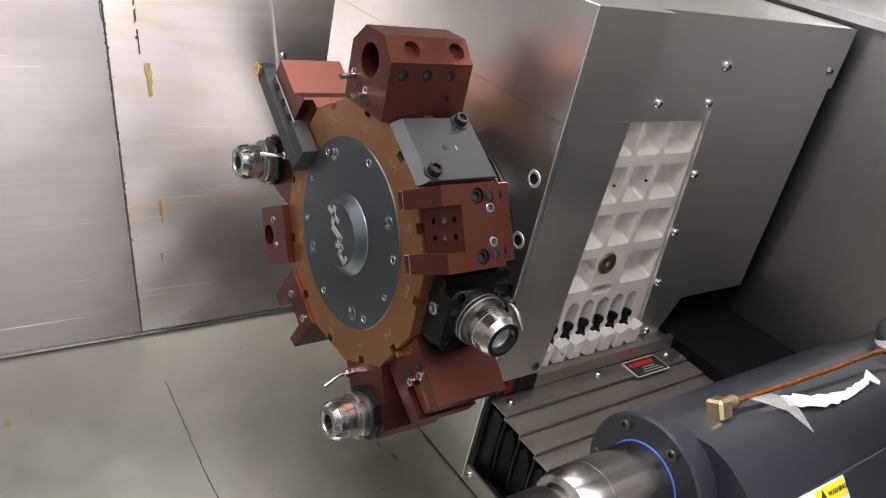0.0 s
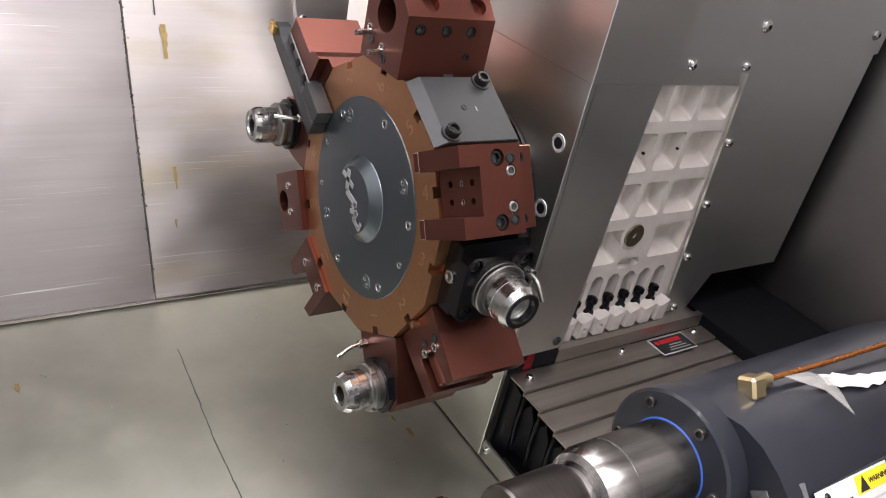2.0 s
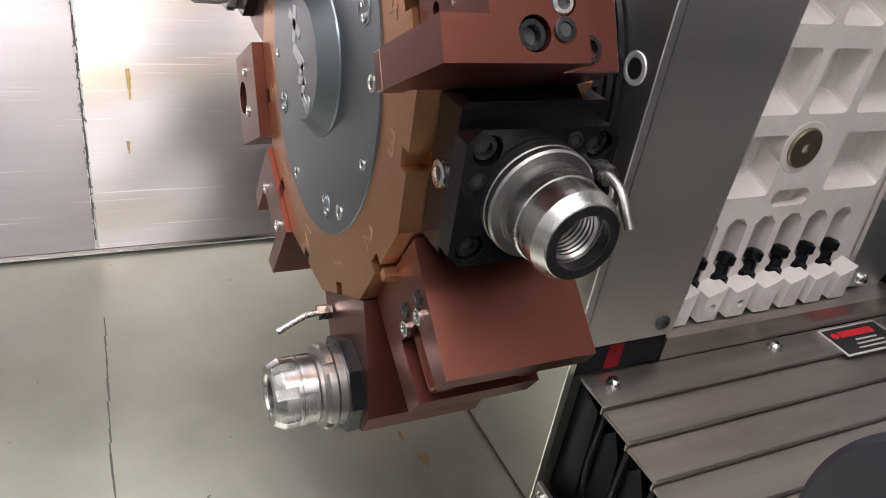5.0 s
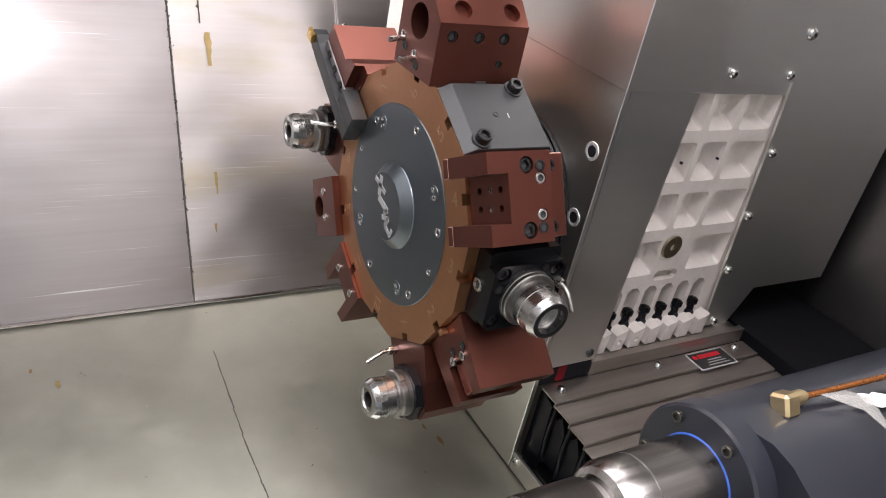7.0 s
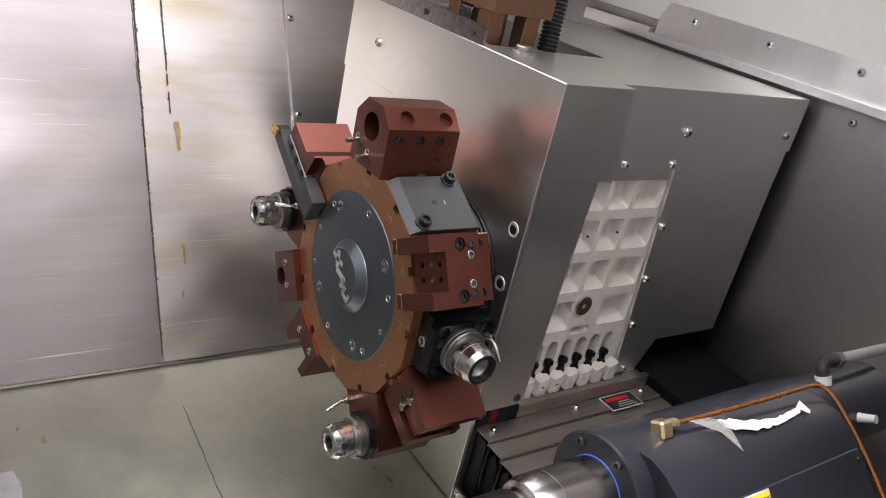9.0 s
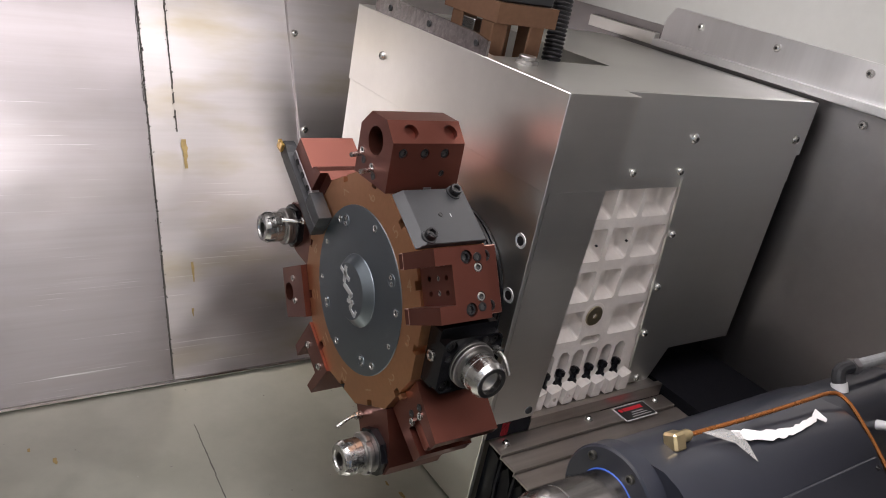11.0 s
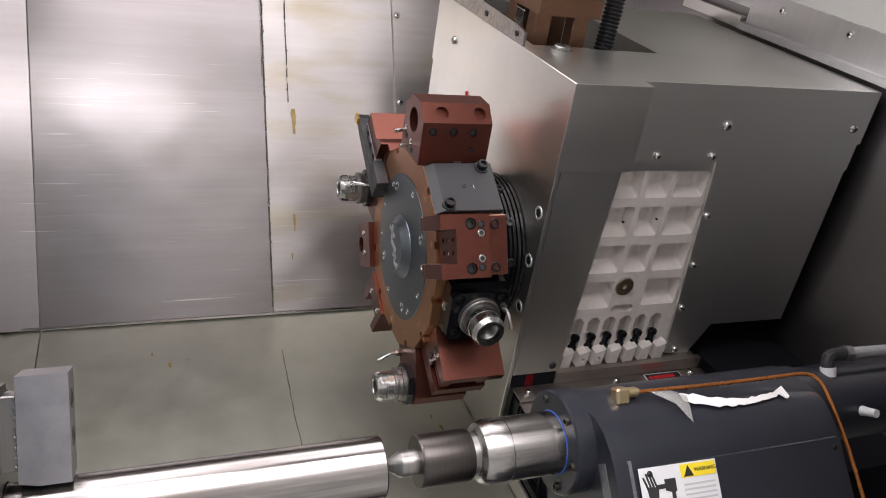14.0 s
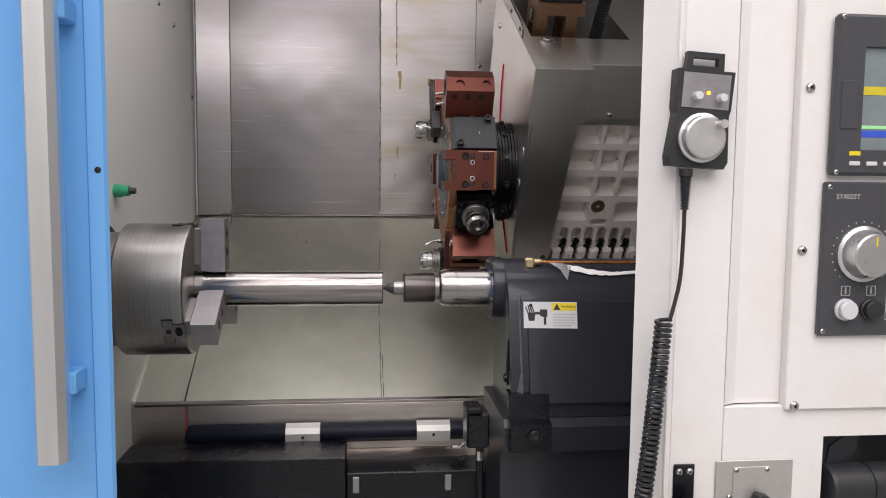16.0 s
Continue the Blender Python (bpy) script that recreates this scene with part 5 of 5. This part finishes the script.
tailstock()
lube_line()
torn_label()
air_fitting()
cylinder_port()
side_clamp()


# ---- the machine's front ----
def front():
    f = thing("wall_front", pose(0, 0, 0), "white painted machine front beside the door opening", "machine front", kind="structure")
    part("door_post", prism([(0.707, 0.075), (0.711, 0.071), (0.735, 0.044), (0.740, 0.04), (0.745, 0.04), (0.745, 0.09), (0.738, 0.09), (0.712, 0.079)], 0.2, 2.1, "z", 0.001), WHITE_PAINT, f)
    part("post_bead", box(0.7375, 0.7425, 0.0375, 0.0405, 0.2, 2.1, 0.001), WHITE_PAINT, f)
    part("panel", box(0.7455, 0.8125, 0.04, 0.06, 0.2, 2.1, 0.001), WHITE_PAINT, f)
    lower = carve(box(0.813, 2.0, 0.04, 0.06, 0.2, 1.1285, 0.001), [box(0.945, 1.15, 0.0, 0.1, 0.80, 1.088)])
    part("lower_panel", lower, WHITE_PAINT, f)
    part("pocket", prism([(0.813, 0.04), (0.830, 0.049), (0.8885, 0.049), (0.8885, 0.06), (0.813, 0.06)], 1.1305, 2.1, "z", 0.001), WHITE_PAINT, f)
    part("console_plate", box(0.889, 2.0, 0.034, 0.06, 1.1245, 2.1, 0.0015), WHITE_PAINT, f)
    for z in (1.13, 1.323, 1.518):
        screw(f, facing((0.9, 0.034, z), (0, -1, 0)), 0.006, 0.004, SCREW_STEEL)
    part("recess_box", carve(box(0.93, 1.17, 0.0605, 0.2, 0.78, 1.10), [box(0.943, 1.16, 0.05, 0.19, 0.79, 1.09)]), PLASTIC_GREY, f, "dark drawer recess")
    part("lintel", box(-0.9, 2.0, 0.10, 0.12, 1.98, 2.2), WHITE_PAINT, f)
    return f


def monitor():
    m = thing("control_screen", pose(0.924, 0.034, 1.414), "charcoal control monitor with a lit machine screen", "monitor")
    part("bezel", carve(box(0, 0.32, -0.012, -0.0005, 0, 0.190, 0.004), [box(0.036, 0.29, -0.02, -0.006, 0.030, 0.152, 0.002)]), PLASTIC_GREY, m)
    part("card_door", box(0.008, 0.030, -0.0135, -0.0118, 0.055, 0.112, 0.001), PLASTIC_GREY, m, "card slot cover")
    part("screen", box(0.037, 0.289, -0.0068, -0.0062, 0.031, 0.151), SCREEN_GREY, m, "lit grey screen")
    part("screen_band", box(0.037, 0.289, -0.0074, -0.0068, 0.096, 0.106), SCREEN_YELLOW, m)
    part("screen_band", box(0.037, 0.289, -0.0074, -0.0068, 0.046, 0.054), SCREEN_BLUE, m)
    part("screen_band", box(0.037, 0.289, -0.0074, -0.0068, 0.056, 0.060), SCREEN_GREEN, m)
    for i in range(6):
        part("soft_key", box(0.022 + i * 0.022, 0.036 + i * 0.022, -0.0138, -0.0118, 0.012, 0.017, 0.0008), STICKER_WHITE, m)
    part("soft_label", box(0.022, 0.036, -0.0128, -0.0118, 0.024, 0.029), STICKER_YELLOW, m)
    for x, z in ((0.005, 0.004), (0.005, 0.186)):
        screw(m, facing((x + 0.002, -0.012, z), (0, -1, 0)), 0.003, 0.0015, SCREW_STEEL)
    return m


def control_panel():
    m = thing("operator_console", pose(0.921, 0.034, 1.2185), "charcoal operating panel with silver override knob", "console")
    part("plate", box(0, 0.33, -0.008, -0.0005, 0, 0.188, 0.002), PLASTIC_GREY, m)
    part("knob", lathe([(-0.034, 0), (-0.034, 0.024), (-0.032, 0.026), (-0.014, 0.030), (-0.012, 0.034), (-0.008, 0.034)], "y", 44, (0.052, 0, 0.101)), KNOB_SILVER, m, "silver rotary override knob", True)
    part("knob_mark", box(0.051, 0.053, -0.0345, -0.0338, 0.112, 0.123), STICKER_YELLOW, m)
    for i in range(19):
        a = radians(-45 + i * 15)
        part("dial_tick", box(0.052 + 0.039 * math.cos(a) - 0.0006, 0.052 + 0.039 * math.cos(a) + 0.0006, -0.0085, -0.008, 0.101 + 0.039 * math.sin(a) - 0.001, 0.101 + 0.039 * math.sin(a) + 0.001), INK_GREY, m)
    ob = part("panel_code", lettering("ST4022T", 0.0085), INK_GREY, m)
    ob.matrix_basis = pose(0.030, -0.0082, 0.170, 90, 0, 0)
    for x, mat, lab in ((0.033, STICKER_WHITE, "white push button"), (0.066, PLASTIC_BLACK, "black push button")):
        part("button", lathe([(-0.020, 0), (-0.020, 0.010), (-0.018, 0.0115), (-0.012, 0.0115), (-0.011, 0.0135), (-0.008, 0.0135)], "y", 28, (x, 0, 0.033)), mat, m, lab, True)
        part("button_mark", carve(box(x - 0.006, x + 0.006, -0.0086, -0.008, 0.050, 0.062), [box(x - 0.0052, x + 0.0052, -0.01, -0.007, 0.0508, 0.0612)]), INK_GREY, m)
        part("button_sign", box(x - 0.0008, x + 0.0008, -0.0086, -0.008, 0.052, 0.060), INK_GREY, m)
    for z in (0.02, 0.075):
        part("frame_line", box(0.086, 0.13, -0.0085, -0.008, z, z + 0.0006), INK_GREY, m)
    part("frame_line", box(0.086, 0.0866, -0.0085, -0.008, 0.02, 0.16), INK_GREY, m)
    for x, z in ((0.006, 0.006), (0.006, 0.182)):
        screw(m, facing((x, -0.008, z), (0, -1, 0)), 0.003, 0.0015, SCREW_STEEL)
    return m


def pendant():
    p = thing("hand_wheel_pendant", pose(0.7605, 0.0395, 1.477, 0, 3.5, 0), "black pendant with silver hand wheel hanging on the front", "pendant")
    part("shell", prism([(-0.056, -0.034), (-0.056, 0.031), (-0.048, 0.035), (0.005, 0.031), (0.012, 0.033), (0.056, 0.034), (0.056, -0.034), (0.012, -0.033), (0.005, -0.031), (-0.045, -0.036)], -0.030, -0.0005, "y", 0.004), PLASTIC_BLACK, p)
    part("loop", carve(prism([(0.0562, -0.023), (0.0562, 0.023), (0.077, 0.022), (0.077, -0.022)], -0.022, -0.008, "y", 0.003), [box(-0.0155, 0.0155, -0.04, 0.01, 0.0612, 0.0705)]), PLASTIC_BLACK, p, "hanging loop")
    part("face_plate", prism([(0.012, -0.028), (0.052, -0.028), (0.052, 0.029), (0.012, 0.029)], -0.0318, -0.0298, "y", 0.0006), JAW_STEEL, p, "brushed face plate")
    part("wheel", lathe([(-0.052, 0), (-0.052, 0.022), (-0.050, 0.024), (-0.040, 0.0255), (-0.038, 0.0285), (-0.031, 0.0285)], "y", 48, (-0.001, 0, -0.022)), KNOB_SILVER, p, "silver hand wheel", True)
    part("wheel_grip", lathe([(-0.064, 0), (-0.064, 0.005), (-0.052, 0.005)], "y", 16, (0.015, 0, -0.006)), KNOB_SILVER, p, "", True)
    for x in (-0.011, 0.018):
        part("selector", lathe([(-0.046, 0), (-0.046, 0.0042), (-0.045, 0.0047), (-0.0318, 0.0052)], "y", 20, (x, 0, 0.025)), STICKER_WHITE, p, "selector knob", True)
    part("pilot_light", lathe([(-0.034, 0), (-0.034, 0.0022), (-0.0318, 0.0022)], "y", 12, (0.003, 0, 0.030)), LED_ORANGE, p, "lit orange pilot light", True)
    for ob in p.children:
        for v in ob.data.vertices:
            v.co.y *= 0.74
    return p


def pendant_cable():
    c = thing("coiled_cable", pose(0, 0, 0), "black coiled cable hanging from the pendant", "cable")
    part("strain_relief", lathe([(1.372 + 0.003 * i + d, r + 0.00015 * i) for i in range(13) for d, r in ((0, 0.0034), (0.0004, 0.0050), (0.0016, 0.0050), (0.002, 0.0034))] + [(1.411, 0.0078), (1.420, 0.0078)], "z", 16, (0.7445, 0.022, 0)), PLASTIC_BLACK, c, "ribbed strain relief", True)
    part("straight_cable", tube([(0.7445, 0.022, 1.378), (0.7445, 0.022, 1.34), (0.743, 0.022, 1.29), (0.737, 0.022, 1.262), (0.7315, 0.020, 1.244)], 0.0024, 10, None, 2), PLASTIC_BLACK, c, "", True)
    pts = []
    turns, seg = 52, 14
    for i in range(turns * seg + 1):
        u = i / (turns * seg)
        a = 2 * math.pi * i / seg
        pts.append((0.7225 - 0.020 * u - 0.012 * u * u + 0.0085 * math.cos(a), 0.018 + 0.0085 * math.sin(a), 1.242 - 0.335 * u))
    part("coil", tube(pts, 0.0026, 6), PLASTIC_BLACK, c, "tight black coil", True)
    return c


def socket_plate():
    c = thing("socket_plate", pose(0.804, 0.04, 0.985), "pale steel socket plate with a black plug", "socket plate")
    part("plate", box(0, 0.101, -0.003, -0.0005, 0, 0.076, 0.001), STEEL_PLATE, c)
    part("inner_plate", box(0.022, 0.070, -0.0045, -0.003, 0.012, 0.068, 0.0006), STEEL_PLATE, c)
    part("plug", box(0.034, 0.052, -0.022, -0.0045, 0.028, 0.052, 0.003), PLASTIC_BLACK, c, "black cable plug").rotation_euler = (0, radians(18), 0)
    part("lead", tube([(0.052, -0.016, 0.024), (0.058, -0.018, 0.0), (0.060, -0.018, -0.06)], 0.003, 8, None, 1), PLASTIC_BLACK, c, "black lead", True)
    for x, z in ((0.026, 0.064), (0.066, 0.064), (0.018, 0.030)):
        screw(c, facing((x, -0.0045, z), (0, -1, 0)), 0.0032, 0.002, SCREW_STEEL)
    return c


def hook_bracket():
    c = thing("hook_bracket", pose(0.750, 0.04, 0.96), "black steel hook bracket with two screws", "bracket")
    part("plate", box(0, 0.027, -0.003, -0.0005, 0, 0.098, 0.001), BLACK_GLOSS, c)
    part("hook", prism([(-0.003, 0.030), (-0.034, 0.034), (-0.034, 0.060), (-0.037, 0.060), (-0.037, 0.030), (-0.003, 0.026)], 0, 0.034, "x", 0.0005), BLACK_GLOSS, c)
    for x in (0.007, 0.020):
        screw(c, facing((x, -0.003, 0.089), (0, -1, 0)), 0.0045, 0.003, SCREW_STEEL)
    return c


def recess_roll():
    c = thing("black_roller", pose(0.955, 0.05, 1.02), "black cylinder on a bracket in the recess", "roller")
    part("roll", lathe([(0.0, 0.026), (0.004, 0.028), (0.05, 0.028), (0.0502, 0.0265), (0.054, 0.0265), (0.0542, 0.028), (0.18, 0.028)], "x", 40), PLASTIC_BLACK, c, "", True)
    part("bracket", prism([(0.0, 0.0), (0.035, 0.006), (0.052, 0.03), (0.046, 0.045), (0.03, 0.045)], 0.0, 0.004, "y"), PLASTIC_GREY, c).location = (0.02, 0.03, 0.005)
    return c


def door():
    d = thing("door_1", pose(0.103, 0, 0), "sky blue sliding machine door with silver handle", "door", kind="structure")
    part("leaf", box(-0.9, -0.020, 0.0, 0.03, 0.25, 1.97, 0.002), BLUE_PAINT, d)
    part("edge_fold", prism([(-0.0198, -0.003), (-0.004, -0.003), (-0.001, 0.001), (-0.0165, 0.045), (-0.0198, 0.045)], 0.25, 1.97, "z", 0.001), BLUE_PAINT, d)
    handle = part("handle", prism([(-0.062, -0.052), (-0.059, -0.055), (-0.039, -0.055), (-0.033, -0.046), (-0.033, -0.034), (-0.062, -0.034)], 1.112, 1.95, "z", 0.001), ALUMINIUM, d, "silver grip bar")
    for z in (1.19, 1.57, 1.85):
        part("handle_foot", box(-0.048, -0.028, -0.034, -0.0005, z - 0.012, z + 0.012, 0.002), BLUE_PAINT, handle)
    screw(d, facing((-0.010, -0.003, 1.41), (0, -1, 0)), 0.0035, 0.001, BLACK_BOLT)
    return d


front()
monitor()
control_panel()
pendant()
pendant_cable()
socket_plate()
hook_bracket()
recess_roll()
door()


# ---- below the slope ----
def bed_front():
    f = thing("bed_front", pose(0, 0, 0), "pale steel bed front under the sloping sheet", "bed front", kind="structure")
    part("sheet", box(0.0535, 0.95, 0.5555, 0.565, 0.905, 0.9905, 0.0006), STEEL_APRON, f)
    part("sheet", box(-0.045, 0.0525, 0.5545, 0.565, 0.890, 0.9905, 0.0006), STEEL_APRON, f)
    part("ledge", prism([(0.555, 0.9045), (0.470, 0.888), (0.470, 0.880), (0.565, 0.895), (0.565, 0.9045)], -0.045, 0.95, "x"), STEEL_APRON, f)
    part("red_line", box(0.0488, 0.0505, 0.553, 0.5552, 0.945, 0.99), RED_INK, f)
    return f


def end_bracket():
    f = thing("end_bracket", pose(-0.0448, 0, 0), "bent steel end bracket screwed to the headstock wall", "bracket")
    part("plate", prism([(0.552, 1.003), (0.72, 1.10), (0.74, 1.10), (0.60, 0.86), (0.59, 0.86)], 0.0, 0.003, "x", 0.0004), STEEL_COVER, f)
    for y, z in ((0.60, 1.0), (0.60, 0.92)):
        screw(f, facing((0.003, y, z), (1, 0, 0)), 0.004, 0.003, SCREW_STEEL)
    return f


def wiper_tube():
    f = thing("bed_cushion", pose(0.052, 0.552, 0.9385), "long dark padded guard along the bed front", "guard")
    part("guard", lathe([(0, 0.012), (0.004, 0.017), (0.012, 0.0185), (0.51, 0.0185), (0.514, 0.015)], "x", 24), NAVY_RUBBER, f, "", True)
    for x in (0.178, 0.417):
        part("clip", prism([(-0.0197, -0.016), (-0.0205, 0.004), (-0.015, 0.014), (-0.004, 0.020), (-0.004, 0.0195), (-0.0145, 0.0132), (-0.0197, 0.004), (-0.0188, -0.016)], x, x + 0.062, "x"), STEEL_PLATE, f, "bent steel clip")
        screw(f, facing((x + 0.031, -0.0203, -0.003), (0, -1, 0)), 0.003, 0.001, BLACK_BOLT)
    return f


def way_guard():
    f = thing("way_guard", pose(0, 0, 0), "black painted box guard over the lower way", "guard")
    part("left_box", box(-0.04, 0.341, 0.44, 0.53, 0.70, 0.9305, 0.002), BLACK_GLOSS, f)
    part("right_box", box(0.3415, 0.585, 0.45, 0.535, 0.70, 0.898, 0.002), BLACK_GLOSS, f)
    for x in (0.352, 0.512):
        part("stop", box(x, x + 0.012, 0.443, 0.4495, 0.865, 0.893, 0.001), JAW_STEEL, f, "small bright stop block")
    return f


def lamp_unit():
    f = thing("tube_lamp", pose(0.25, 0.150, 1.872), "long slim machine lamp over the door opening", "lamp")
    part("frame", prism([(-0.03, -0.015), (0.004, -0.024), (0.012, 0.004), (-0.03, 0.03)], -0.33, 0.33, "x", 0.002), WHITE_PAINT, f)
    part("end_cap", box(-0.336, -0.3305, -0.032, 0.014, -0.026, 0.032, 0.001), PLASTIC_GREY, f)
    part("end_cap", box(0.3305, 0.336, -0.032, 0.014, -0.026, 0.032, 0.001), PLASTIC_GREY, f)
    part("bracket", box(-0.02, 0.02, -0.034, -0.028, -0.01, 0.13, 0.001), STEEL_PLATE, f)
    return f


bed_front()
end_bracket()
wiper_tube()
way_guard()
lamp_unit()


def wall_coupling():
    f = thing("hose_coupling", pose(-0.0449, 0.495, 1.381), "small green plastic hose coupling on the headstock wall", "hose coupling")
    part("body", lathe([(0.0, 0.011), (0.012, 0.011), (0.014, 0.009), (0.024, 0.009)], "x", 24), GREEN_TAPE, f, "", True)
    part("nozzle", lathe([(0.0242, 0.006), (0.034, 0.005), (0.034, 0)], "x", 18), PLASTIC_BLACK, f, "", True)
    return f


wall_coupling()


# ---- the workshop round the machine ----
def workshop():
    g = thing("ground", pose(0, 0, 0), "grey concrete workshop floor", "floor", kind="structure")
    part("slab", box(-4, 6, -5, 3, -0.1, 0), CONCRETE, g)
    c = thing("ceiling", pose(0, 0, 4), "plain workshop ceiling", "ceiling", kind="structure")
    part("slab", box(-4, 6, -5, 3, 0, 0.1), PLASTER, c)
    for name, b in (("wall_workshop", (-4, 6, -5.1, -5, 0, 4)), ("wall_workshop", (-4, 6, 3, 3.1, 0, 4)), ("wall_workshop", (-4.1, -4, -5, 3, 0, 4)), ("wall_workshop", (6, 6.1, -5, 3, 0, 4))):
        w = thing(name, pose(0, 0, 0), "plain pale workshop wall", "wall", kind="structure")
        part("panel", box(*b), PLASTER, w)


workshop()
area_lamp("machine_lamp", (0.25, 0.172, 1.862), (0.42, 0.80, 1.42), 0.62, 0.03, 1.5, (1, 0.955, 0.975))
# added fill light under the roof; no fitting is known there
area_lamp("roof_lamp", (0.42, 0.50, 2.035), (0.42, 0.50, 0), 0.8, 0.5, 3.2, (1, 0.95, 0.965))
area_lamp("workshop_lamp", (0.5, -2.0, 3.9), (0.5, -2.0, 0), 5, 2.4, 165, (1, 0.95, 0.965))
area_lamp("workshop_lamp", (0.5, -4.0, 3.9), (0.5, -4.0, 0), 5, 1.0, 110, (1, 0.95, 0.965))
